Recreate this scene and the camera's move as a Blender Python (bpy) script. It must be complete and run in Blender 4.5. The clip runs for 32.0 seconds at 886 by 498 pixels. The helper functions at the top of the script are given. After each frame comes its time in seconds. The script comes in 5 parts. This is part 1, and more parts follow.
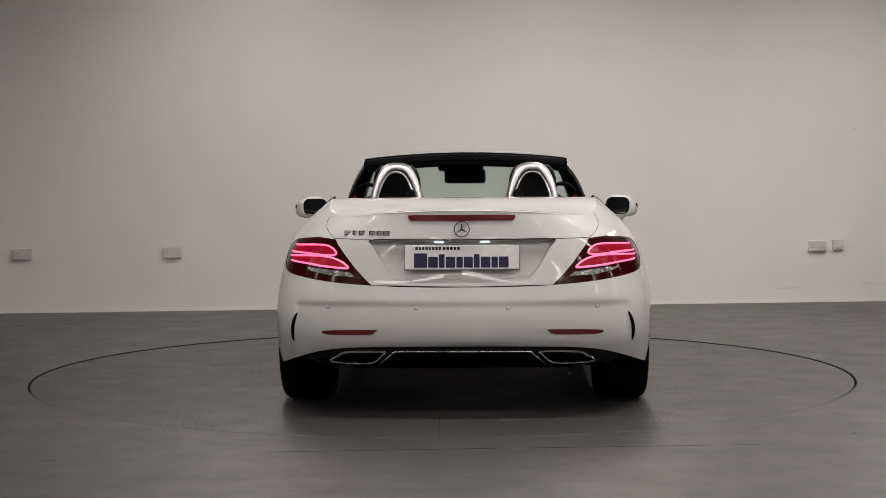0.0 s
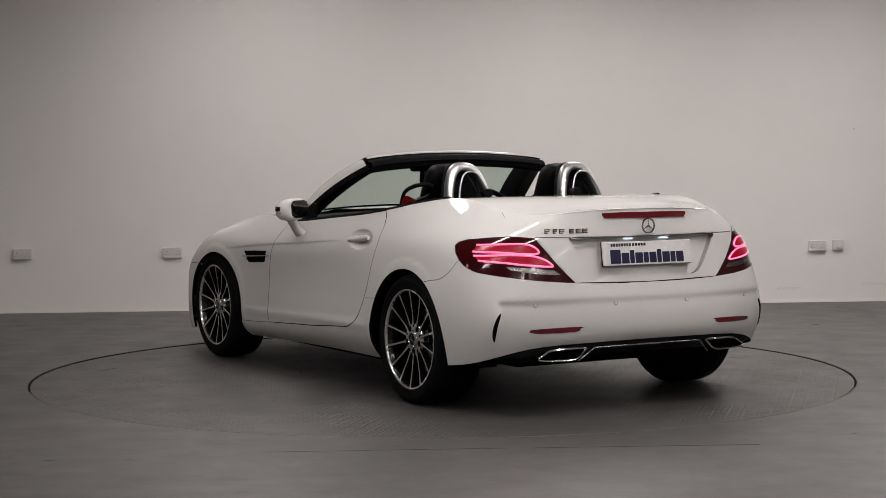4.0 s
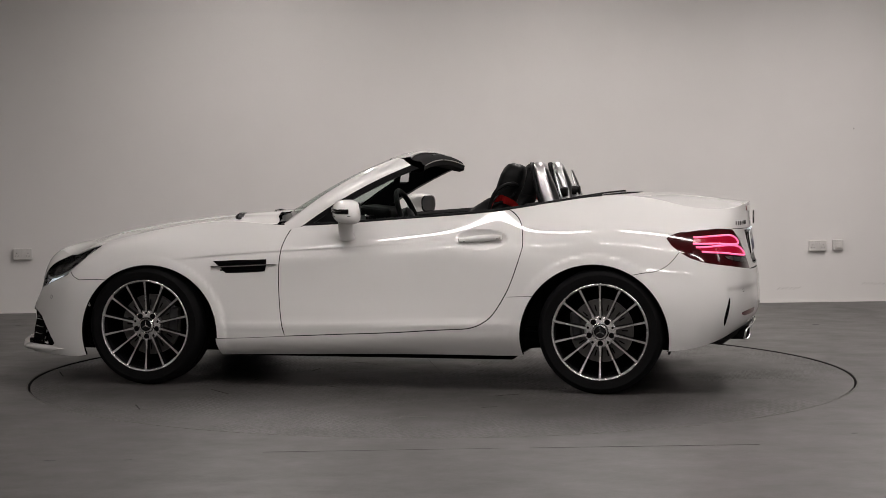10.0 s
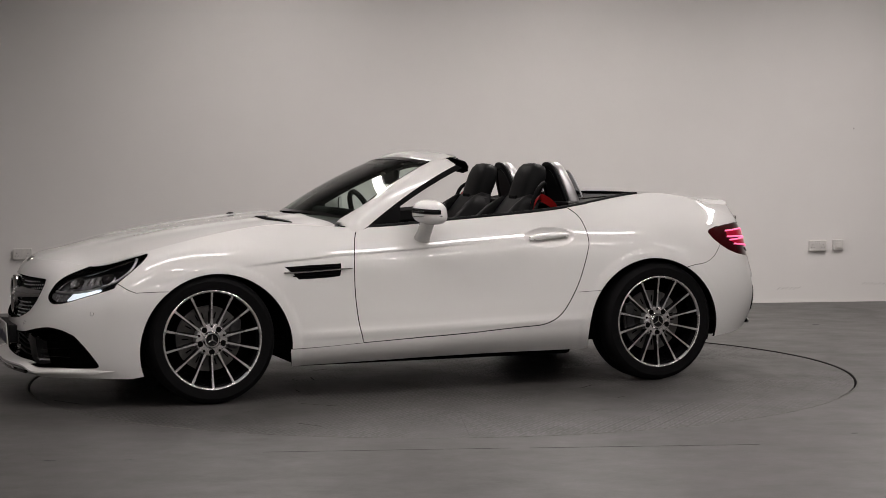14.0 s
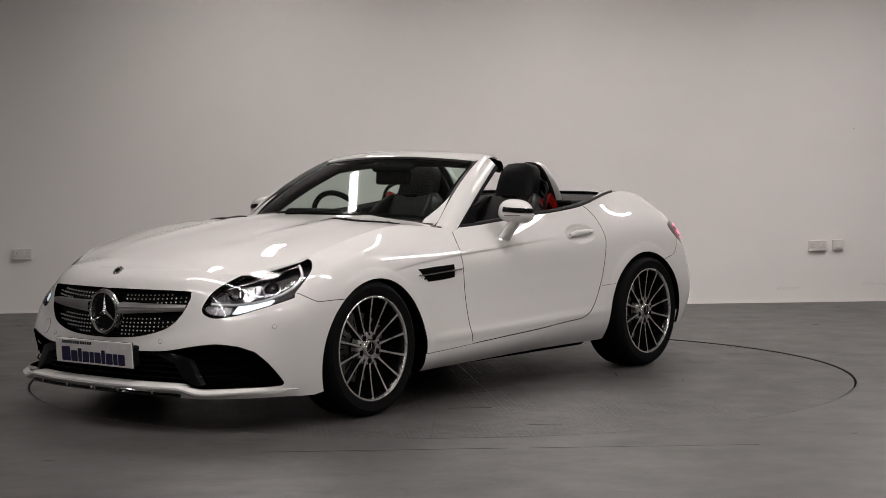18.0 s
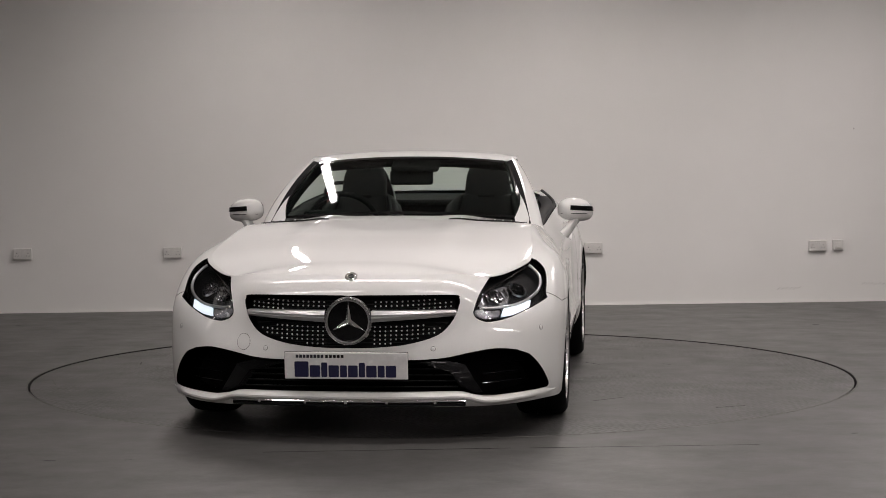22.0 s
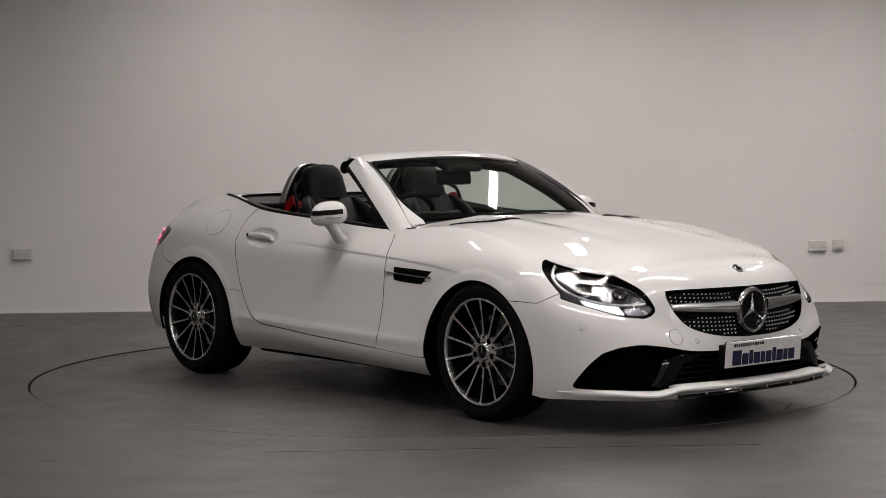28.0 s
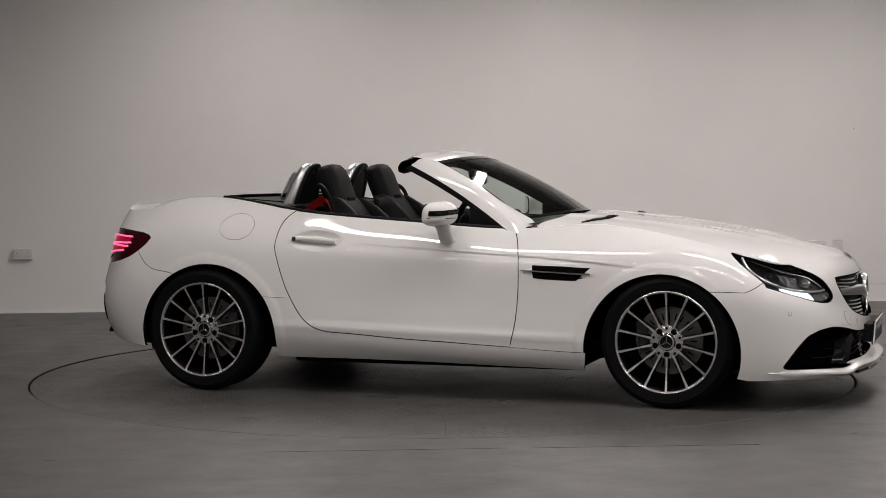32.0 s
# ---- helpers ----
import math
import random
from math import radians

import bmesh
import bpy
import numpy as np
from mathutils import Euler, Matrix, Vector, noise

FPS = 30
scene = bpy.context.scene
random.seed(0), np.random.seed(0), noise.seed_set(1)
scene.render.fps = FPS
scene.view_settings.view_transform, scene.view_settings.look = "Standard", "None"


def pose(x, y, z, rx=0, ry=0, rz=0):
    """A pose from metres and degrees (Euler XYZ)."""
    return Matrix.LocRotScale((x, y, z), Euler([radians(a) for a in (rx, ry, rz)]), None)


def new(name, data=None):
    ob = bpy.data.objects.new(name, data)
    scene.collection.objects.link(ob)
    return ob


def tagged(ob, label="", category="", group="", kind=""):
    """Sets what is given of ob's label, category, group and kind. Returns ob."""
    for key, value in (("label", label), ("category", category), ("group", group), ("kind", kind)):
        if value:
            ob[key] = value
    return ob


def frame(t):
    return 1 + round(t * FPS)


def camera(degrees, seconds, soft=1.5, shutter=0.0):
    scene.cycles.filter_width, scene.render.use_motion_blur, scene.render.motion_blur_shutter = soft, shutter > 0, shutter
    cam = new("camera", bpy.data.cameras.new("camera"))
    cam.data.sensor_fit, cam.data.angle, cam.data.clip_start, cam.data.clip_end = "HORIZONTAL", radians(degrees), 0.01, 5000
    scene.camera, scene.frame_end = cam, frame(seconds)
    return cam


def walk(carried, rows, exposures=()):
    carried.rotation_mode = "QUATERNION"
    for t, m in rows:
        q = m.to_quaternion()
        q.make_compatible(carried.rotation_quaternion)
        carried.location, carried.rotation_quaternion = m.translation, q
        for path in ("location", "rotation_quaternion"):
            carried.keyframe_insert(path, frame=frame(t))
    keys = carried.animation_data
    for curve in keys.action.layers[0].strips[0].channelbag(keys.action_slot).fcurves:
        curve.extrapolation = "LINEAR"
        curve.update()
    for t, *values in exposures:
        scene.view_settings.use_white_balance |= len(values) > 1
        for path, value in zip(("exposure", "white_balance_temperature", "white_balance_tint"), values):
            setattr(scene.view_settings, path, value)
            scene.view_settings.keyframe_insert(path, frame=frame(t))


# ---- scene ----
cam = camera(29.49, 32.0, soft=0.55)
EYE = Vector((0.0, -9.379, 1.1749))
VIEW = pose(*EYE, 90 - 2.928, 0, -0.051) @ pose(0, 0, 0, 0, 0, -0.348)
walk(cam, [(0.0, VIEW), (32.0, VIEW)], [(0, -.04), (6, 0.0), (12, -.02), (18, -.07), (24, -.12), (28, -.07), (32, -.03)])

# ---- light: ceiling strip lights only ----
world = bpy.data.worlds.new("room_world")
world.use_nodes = True
world.node_tree.nodes["Background"].inputs[1].default_value = 0.0
scene.world = world

CEILING = 3.3
# x, y, length, turned across the room, watts
STRIPS = [(-1.35, 1.95, 2.3, 0, 36), (1.12, 1.95, 2.3, 0, 45), (3.6, 1.95, 2.3, 0, 67),
          (-1.0, -2.0, 2.3, 1, 28), (1.9, -2.0, 2.3, 1, 40),
          (-2.1, -4.3, 2.3, 1, 18), (0.9, -4.3, 2.3, 1, 23), (3.9, -4.3, 2.3, 1, 28),
          (-2.7, -7.8, 2.3, 1, 13), (0.4, -7.8, 2.3, 1, 18), (3.5, -7.8, 2.3, 1, 24)]


def strip_lamp(x, y, length, across, watts):
    data = bpy.data.lights.new("strip_lamp", "AREA")
    data.shape, data.size, data.size_y = "RECTANGLE", 0.11, length
    data.spread = radians(162)
    data.energy, data.color = watts, (1.0, 0.922, 0.905)
    ob = new("strip_lamp", data)
    ob.matrix_world = pose(x, y, CEILING - 0.075, 0, 0, 90 if across else 0)
    return ob


# fittings further off in the showroom: they glow, but light little here
FAR_STRIPS = [(x, y, 2.3, 1, 0) for y in (-11.4, -15.0, -18.6, -22.2, -25.8) for x in (-5.4, -2.2, 1.0, 4.2, 7.4)]
FAR_STRIPS += [(x, y, 2.3, 1, 0) for x in (-10.2, -6.6, 6.9, 10.5) for y in (-2.0, -4.3, -7.8)]

for row in STRIPS:
    strip_lamp(*row)

# ---- materials ----


def material(name):
    m = bpy.data.materials.new(name)
    m.use_nodes = True
    nt = m.node_tree
    return m, nt, nt.nodes["Principled BSDF"]


def set_in(b, **kw):
    for k, v in kw.items():
        b.inputs[k.replace("_", " ")].default_value = v


def link(nt, a, out, b, inp):
    nt.links.new(a.outputs[out], b.inputs[inp])


def noise_node(nt, scale, detail=4.0, rough=0.55, coords="Object", stretch=None):
    tc = nt.nodes.new("ShaderNodeTexCoord")
    n = nt.nodes.new("ShaderNodeTexNoise")
    n.inputs["Scale"].default_value, n.inputs["Detail"].default_value = scale, detail
    n.inputs["Roughness"].default_value = rough
    if stretch:
        mp = nt.nodes.new("ShaderNodeMapping")
        mp.inputs["Scale"].default_value = stretch
        link(nt, tc, coords, mp, 0)
        link(nt, mp, 0, n, "Vector")
    else:
        link(nt, tc, coords, n, "Vector")
    return n


def ramp(nt, src, out, stops):
    r = nt.nodes.new("ShaderNodeValToRGB")
    el = r.color_ramp.elements
    for i, (at, c) in enumerate(stops):
        e = el[i] if i < 2 else el.new(at)
        e.position = at
        e.color = (*c, 1) if len(c) == 3 else c
    link(nt, src, out, r, 0)
    return r


def mix(nt, a, b, fac, mode="MIX"):
    m = nt.nodes.new("ShaderNodeMix")
    m.data_type, m.blend_type = "RGBA", mode
    for sock, v in ((m.inputs[6], a), (m.inputs[7], b)):
        if isinstance(v, tuple):
            sock.default_value = (*v, 1)
        else:
            nt.links.new(v, sock)
    if isinstance(fac, float):
        m.inputs[0].default_value = fac
    else:
        nt.links.new(fac, m.inputs[0])
    return m.outputs[2]


def bump(nt, b, src, strength, dist):
    n = nt.nodes.new("ShaderNodeBump")
    n.inputs["Strength"].default_value, n.inputs["Distance"].default_value = strength, dist
    nt.links.new(src, n.inputs["Height"])
    nt.links.new(n.outputs[0], b.inputs["Normal"])
    return n


def plain(name, colour, rough=0.5, metal=0.0, vary=0.06, scale=30.0, bumps=0.0, coat=0.0, emit=None, power=0.0, spec=0.5):
    """A surface with slight mottling of colour and roughness, and optional fine relief."""
    m, nt, b = material(name)
    n = noise_node(nt, scale, 5)
    lo = tuple(max(c * (1 - vary), 0) for c in colour)
    hi = tuple(min(c * (1 + vary), 1) for c in colour)
    r = ramp(nt, n, 0, [(0.3, lo), (0.7, hi)])
    link(nt, r, 0, b, "Base Color")
    rr = ramp(nt, n, 0, [(0.25, (max(rough - 0.05, 0.02),) * 3), (0.75, (min(rough + 0.05, 1),) * 3)])
    link(nt, rr, 0, b, "Roughness")
    set_in(b, Metallic=metal, Specular_IOR_Level=spec)
    if coat:
        set_in(b, Coat_Weight=coat, Coat_Roughness=0.02)
    if bumps:
        bump(nt, b, n.outputs[0], 0.4, bumps)
    if emit:
        set_in(b, Emission_Color=(*emit, 1), Emission_Strength=power)
    return m


def glassy(name, tint, rough=0.0, ior=0.045, k=1.0):
    """Thin glass: mostly clear, mirroring more at a slant."""
    m, nt, b = material(name)
    nt.nodes.remove(b)
    out = nt.nodes["Material Output"]
    t = nt.nodes.new("ShaderNodeBsdfTransparent")
    t.inputs[0].default_value = (*tint, 1)
    g = nt.nodes.new("ShaderNodeBsdfGlossy")
    g.inputs["Roughness"].default_value = rough
    lw = nt.nodes.new("ShaderNodeLayerWeight")
    lw.inputs[0].default_value = 0.5
    fr = ramp(nt, lw, "Facing", [(0.0, (ior,) * 3), (0.5, (ior + .015 * k,) * 3), (0.75, (ior + .10 * k,) * 3), (0.9, (ior + .32 * k,) * 3), (1.0, (.95,) * 3)])
    mx = nt.nodes.new("ShaderNodeMixShader")
    link(nt, fr, 0, mx, 0)
    link(nt, t, 0, mx, 1)
    link(nt, g, 0, mx, 2)
    link(nt, mx, 0, out, 0)
    return m


def wall_paint():
    m, nt, b = material("wall_paint")
    big = noise_node(nt, 0.7, 6, 0.6)
    fine = noise_node(nt, 90, 3)
    c = ramp(nt, big, 0, [(0.3, (0.70, 0.685, 0.66)), (0.72, (0.755, 0.74, 0.715))])
    link(nt, c, 0, b, "Base Color")
    set_in(b, Roughness=0.62)
    bump(nt, b, fine.outputs[0], 0.25, 0.002)
    return m


def floor_paint(name, tint, plate=False):
    """Worn grey floor paint with scuffs; the turning plate shows a faint tread pattern."""
    m, nt, b = material(name)
    big = noise_node(nt, 0.8, 8, 0.66)
    mid = noise_node(nt, 3.2, 6, 0.65, stretch=(1, 1.15, 1))
    fine = noise_node(nt, 60, 4)
    a = ramp(nt, big, 0, [(0.3, tuple(t * 0.80 for t in tint)), (0.7, tuple(t * 1.18 for t in tint))])
    d = ramp(nt, mid, 0, [(0.26, (0.76, 0.76, 0.76)), (0.44, (0.98, 0.98, 0.98)), (0.62, (1.0, 1.0, 1.0)), (0.82, (1.16, 1.14, 1.12))])
    col = mix(nt, a.outputs[0], d.outputs[0], 1.0, "MULTIPLY")
    r = ramp(nt, mid, 0, [(0.25, (0.52,) * 3), (0.75, (0.36,) * 3)])
    link(nt, r, 0, b, "Roughness")
    height = fine.outputs[0]
    if plate:
        tc = nt.nodes.new("ShaderNodeTexCoord")
        waves = []
        for turn in (0.785, -0.785):
            mp = nt.nodes.new("ShaderNodeMapping")
            mp.inputs["Rotation"].default_value = (0, 0, turn)
            link(nt, tc, "Object", mp, 0)
            w = nt.nodes.new("ShaderNodeTexWave")
            w.inputs["Scale"].default_value = 13.0
            link(nt, mp, 0, w, 0)
            waves.append(w)
        cells = nt.nodes.new("ShaderNodeTexChecker")
        cells.inputs["Scale"].default_value = 21.0
        link(nt, tc, "Object", cells, 0)
        pat = mix(nt, waves[0].outputs[0], waves[1].outputs[0], cells.outputs["Fac"])
        tread = pat
        worn = ramp(nt, noise_node(nt, 1.1, 4), 0, [(0.42, (0, 0, 0)), (0.58, (1, 1, 1))])
        pat = mix(nt, (0.0, 0.0, 0.0), pat, worn.outputs[0])
        height = mix(nt, fine.outputs[0], pat, 0.8)
        # colour darker in the lows of the tread, paler on its bars
        tread_tone = nt.nodes.new("ShaderNodeValToRGB")
        nt.links.new(tread, tread_tone.inputs[0])
        for e, (at, c) in zip(tread_tone.color_ramp.elements, [(0.0, (0.66, 0.66, 0.66)), (0.6, (1.05, 1.05, 1.05))]):
            e.position, e.color = at, (*c, 1)
        seen = mix(nt, (1.0, 1.0, 1.0), tread_tone.outputs[0], worn.outputs[0])
        col = mix(nt, col, seen, 1.0, "MULTIPLY")
    nt.links.new(col, b.inputs["Base Color"])
    bump(nt, b, height, 0.35, 0.009 if plate else 0.0015)
    return m


def car_paint():
    m, nt, b = material("white_paint")
    n = noise_node(nt, 300, 2)
    c = ramp(nt, n, 0, [(0.35, (0.70, 0.695, 0.675)), (0.65, (0.74, 0.735, 0.715))])
    link(nt, c, 0, b, "Base Color")
    set_in(b, Roughness=0.6, Specular_IOR_Level=0.02, Coat_Weight=1.0, Coat_Roughness=0.01, Coat_IOR=1.55)
    return m


WALL, FLOOR, PLATE = wall_paint(), floor_paint("floor_paint", (0.064, 0.0617, 0.059)), floor_paint("plate_paint", (0.058, 0.0559, 0.0532), True)
WHITE = car_paint()
CEIL = plain("ceiling_paint", (0.50, 0.48, 0.46), 0.8, scale=2)
BLACK_TRIM = plain("black_trim", (0.006, 0.006, 0.0064), 0.5, bumps=0.0003, scale=200, spec=0.12)
GLOSS_BLACK = plain("gloss_black", (0.003, 0.003, 0.0034), 0.10, coat=0.35, spec=0.2)
HOUSING = plain("lamp_housing", (0.003, 0.003, 0.0034), 0.35, spec=0.12)
DARK = plain("dark_void", (0.002, 0.002, 0.002), 0.9, spec=0.05)
RUBBER = plain("tyre_rubber", (0.0045, 0.0045, 0.0048), 0.7, bumps=0.0004, scale=120, spec=0.08)
CHROME = plain("chrome", (0.80, 0.80, 0.80), 0.08, 1.0, 0.02)
SILVER = plain("brushed_silver", (0.50, 0.50, 0.50), 0.26, 1.0, 0.03, 6)
BAR_SILVER = plain("satin_bar", (0.58, 0.58, 0.58), 0.38, 1.0, 0.03, 6)
RIM_BLACK = plain("rim_black", (0.004, 0.004, 0.0045), 0.2, 0.0, coat=0.35, spec=0.2)
RIM_CUT = plain("machined_alloy", (0.80, 0.79, 0.78), 0.26, 0.88, 0.05, 4)
DISC = plain("brake_disc_iron", (0.17, 0.165, 0.16), 0.45, 0.7, 0.15, 40)
CALIPER = plain("caliper_grey", (0.07, 0.07, 0.072), 0.45, 0.0, 0.1, 40)
HEADER_SEAL = plain("header_rubber", (0.0035, 0.0035, 0.0038), 0.75, spec=0.06, bumps=0.0004, scale=150)
IRON = plain("brake_iron", (0.035, 0.034, 0.033), 0.42, 1.0, 0.15, 40)
LEATHER = plain("black_leather", (0.0035, 0.0036, 0.0038), 0.5, bumps=0.0005, scale=180, spec=0.09)
RED = plain("red_webbing", (0.42, 0.012, 0.012), 0.6, bumps=0.0004, scale=300)
FABRIC = plain("black_fabric", (0.008, 0.008, 0.008), 0.85, spec=0.1, bumps=0.0008, scale=260)
PLASTIC_WHITE = plain("white_plastic", (0.74, 0.73, 0.70), 0.35)
GLASS = glassy("windscreen_glass", (0.63, 0.74, 0.68), ior=.045)
CLEAR = glassy("clear_lens", (0.92, 0.93, 0.94), ior=.03, k=.3)
SMOKE = glassy("smoked_glass", (0.25, 0.26, 0.27), ior=.06)
MIRROR = plain("mirror_glass", (0.52, 0.53, 0.55), 0.02, 1.0, 0.0)
RED_LENS = plain("red_lens", (0.035, 0.0008, 0.002), 0.10, coat=0.6, vary=0.02)
RED_GLOW = plain("red_glow", (0.05, 0.001, 0.003), 0.2, emit=(1.0, 0.006, 0.06), power=0.27)
RED_CORE = plain("red_light_core", (0.8, 0.3, 0.4), 0.3, emit=(1.0, 0.11, 0.29), power=1.2)
RED_REFLECTOR = plain("red_reflector", (0.13, 0.004, 0.008), 0.15, coat=1.0)
LED_WHITE = plain("white_led", (0.9, 0.93, 1.0), 0.3, emit=(0.76, 0.91, 1.0), power=0.74)
TUBE = plain("strip_diffuser", (0.9, 0.9, 0.9), 0.4, emit=(1.0, 0.922, 0.905), power=9.0)
DARK_CHROME = plain("dark_chrome", (0.26, 0.25, 0.25), 0.15, 1.0, 0.03)
INK_BLUE = plain("blue_ink", (0.008, 0.008, 0.045), 0.5)
STUD_SILVER = plain("stud_silver", (0.80, 0.80, 0.80), 0.4, 0.4, 0.03)
LAMP_GREY = plain("lamp_grey", (0.30, 0.30, 0.31), 0.25, 0.7, 0.1)
INK_BLACK = plain("black_ink", (0.02, 0.02, 0.03), 0.5)
ACRYLIC = plain("plate_acrylic", (0.78, 0.77, 0.75), 0.25, coat=0.4)
WORN_RIM = plain("worn_rim", (0.10, 0.096, 0.09), 0.6, vary=0.35, scale=9)
# near-black: painted shade in the pit gap, and drag marks on the plate
SHADE_AND_MARK = plain("shade_and_mark", (0.012, 0.0115, 0.011), 0.7, spec=0.2)
SOCKET_WHITE = plain("socket_plastic", (0.60, 0.585, 0.56), 0.4)
PAINT_LINE = plain("grey_scuff", (0.46, 0.44, 0.42), 0.7)

# ---- building helpers ----


def mesh_of(bm, name, mat, smooth=True):
    bmesh.ops.recalc_face_normals(bm, faces=bm.faces)
    me = bpy.data.meshes.new(name)
    bm.to_mesh(me)
    bm.free()
    if smooth:
        me.shade_smooth()
    for one in (mat if isinstance(mat, (list, tuple)) else [mat]):
        me.materials.append(one)
    return me


def part(name, bm, mat, parent, label="", smooth=False, sharp=35):
    """Links a bmesh (or mesh) as one mesh object under a thing or a part."""
    me = bm if isinstance(bm, bpy.types.Mesh) else mesh_of(bm, name, mat, smooth)
    if smooth and sharp and not isinstance(bm, bpy.types.Mesh):
        me.set_sharp_from_angle(angle=radians(sharp))
    ob = new(name, me)
    ob.parent = parent
    return tagged(ob, label)


def thing(name, m, label, category, group="", kind=""):
    ob = new(name)
    ob.empty_display_size = 0.1
    ob.matrix_world = m
    return tagged(ob, label, category, group, kind)


def box(bm, size, at=(0, 0, 0), turn=None, bevel=0.0, seg=2):
    m = Matrix.Translation(at) @ (turn.to_4x4() if turn else Matrix()) @ Matrix.Diagonal((*size, 1))
    r = bmesh.ops.create_cube(bm, size=1, matrix=m)
    if bevel:
        edges = list({e for v in r["verts"] for e in v.link_edges})
        bmesh.ops.bevel(bm, geom=edges, offset=bevel, segments=seg, profile=0.5, affect="EDGES")
    return bm


def new_box(size, at=(0, 0, 0), turn=None, bevel=0.0, seg=2):
    return box(bmesh.new(), size, at, turn, bevel, seg)


def tube(bm, pts, radius, sides=10, flat=1.0, up=(0, 0, 1), closed=False):
    """A round or flattened bar along a run of points; radius may vary point by point."""
    pts = [Vector(p) for p in pts]
    n = len(pts)
    rings = []
    for i, p in enumerate(pts):
        a = pts[(i - 1) % n] if closed or i else pts[0]
        b = pts[(i + 1) % n] if closed or i < n - 1 else pts[-1]
        d = (b - a).normalized()
        s = d.cross(Vector(up))
        s = s.normalized() if s.length > 1e-4 else d.orthogonal().normalized()
        w = s.cross(d)
        r = radius[i] if isinstance(radius, (list, tuple)) else radius
        rings.append([bm.verts.new(p + s * (r * math.cos(k * 2 * math.pi / sides)) + w * (r * flat * math.sin(k * 2 * math.pi / sides))) for k in range(sides)])
    for i in range(n if closed else n - 1):
        A, B = rings[i], rings[(i + 1) % n]
        for k in range(sides):
            bm.faces.new((A[k], A[(k + 1) % sides], B[(k + 1) % sides], B[k]))
    if not closed:
        bm.faces.new(rings[0])
        bm.faces.new(list(reversed(rings[-1])))
    return bm


def lathe(bm, profile, axis="x", steps=48, at=(0, 0, 0)):
    """Turns (radius, along) pairs round an axis."""
    rings = []
    for r, a in profile:
        ring = []
        for k in range(steps):
            c, s = r * math.cos(2 * math.pi * k / steps), r * math.sin(2 * math.pi * k / steps)
            co = {"x": (a, c, s), "y": (c, a, s), "z": (c, s, a)}[axis]
            ring.append(bm.verts.new(Vector(co) + Vector(at)))
        rings.append(ring)
    for A, B in zip(rings, rings[1:]):
        for k in range(steps):
            bm.faces.new((A[k], A[(k + 1) % steps], B[(k + 1) % steps], B[k]))
    return bm


def prism(bm, outline, axis, lo, hi):
    """A flat outline pushed along an axis from lo to hi."""
    def at(p, d):
        return {"x": (d, p[0], p[1]), "y": (p[0], d, p[1]), "z": (p[0], p[1], d)}[axis]
    A = [bm.verts.new(at(p, lo)) for p in outline]
    B = [bm.verts.new(at(p, hi)) for p in outline]
    n = len(outline)
    bm.faces.new(A)
    bm.faces.new(list(reversed(B)))
    for k in range(n):
        bm.faces.new((A[k], B[k], B[(k + 1) % n], A[(k + 1) % n]))
    return bm


def smooth_run(pts, steps=8, closed=False):
    """A smooth curve through points."""
    P = [Vector(p) for p in pts]
    n = len(P)
    out = []
    for i in range(n if closed else n - 1):
        def g(k):
            return P[k % n] if closed else P[min(max(k, 0), n - 1)]
        a, b, c, d = g(i - 1), g(i), g(i + 1), g(i + 2)
        for s in range(steps):
            t = s / steps
            out.append(0.5 * (2 * b + (c - a) * t + (2 * a - 5 * b + 4 * c - d) * t * t + (3 * b - a - 3 * c + d) * t ** 3))
    if not closed:
        out.append(P[-1])
    return out


def round_outline(x0, y0, x1, y1, r, n=5):
    out = []
    for cx, cy, a in ((x1 - r, y1 - r, 0), (x0 + r, y1 - r, 90), (x0 + r, y0 + r, 180), (x1 - r, y0 + r, 270)):
        for k in range(n + 1):
            t = radians(a + 90 * k / n)
            out.append((cx + r * math.cos(t), cy + r * math.sin(t)))
    return out


# ---- room ----
FLOOR_Z = 0.004  # the floor stands a little higher than the turntable
WALL_TURN, WALL_Y = 5.26, 4.254
WALL_M = pose(0, WALL_Y, 0, 0, 0, WALL_TURN)


def slab(name, size, at, mat, label, turn=None):
    ob = new(name, mesh_of(new_box(size, at, turn), name, mat, False))
    return tagged(ob, label, name.split("_")[0], kind="structure")


wall_n = slab("wall_north", (26.4, 0.2, 3.4), (0, 0.1, 1.7), WALL, "plain off-white painted plaster wall")
wall_n.matrix_world = WALL_M
slab("wall_south", (26, 0.2, 3.4), (0, -29.1, 1.7), WALL, "plain off-white painted plaster wall")
slab("wall_east", (0.2, 36, 3.4), (13.1, -11.5, 1.7), WALL, "plain off-white painted plaster wall")
slab("wall_west", (0.2, 36, 3.4), (-13.1, -11.5, 1.7), WALL, "plain off-white painted plaster wall")
slab("ceiling", (27, 36, 0.2), (0, -11.5, CEILING + 0.1), CEIL, "plain off-white ceiling")

RADIUS = 2.242


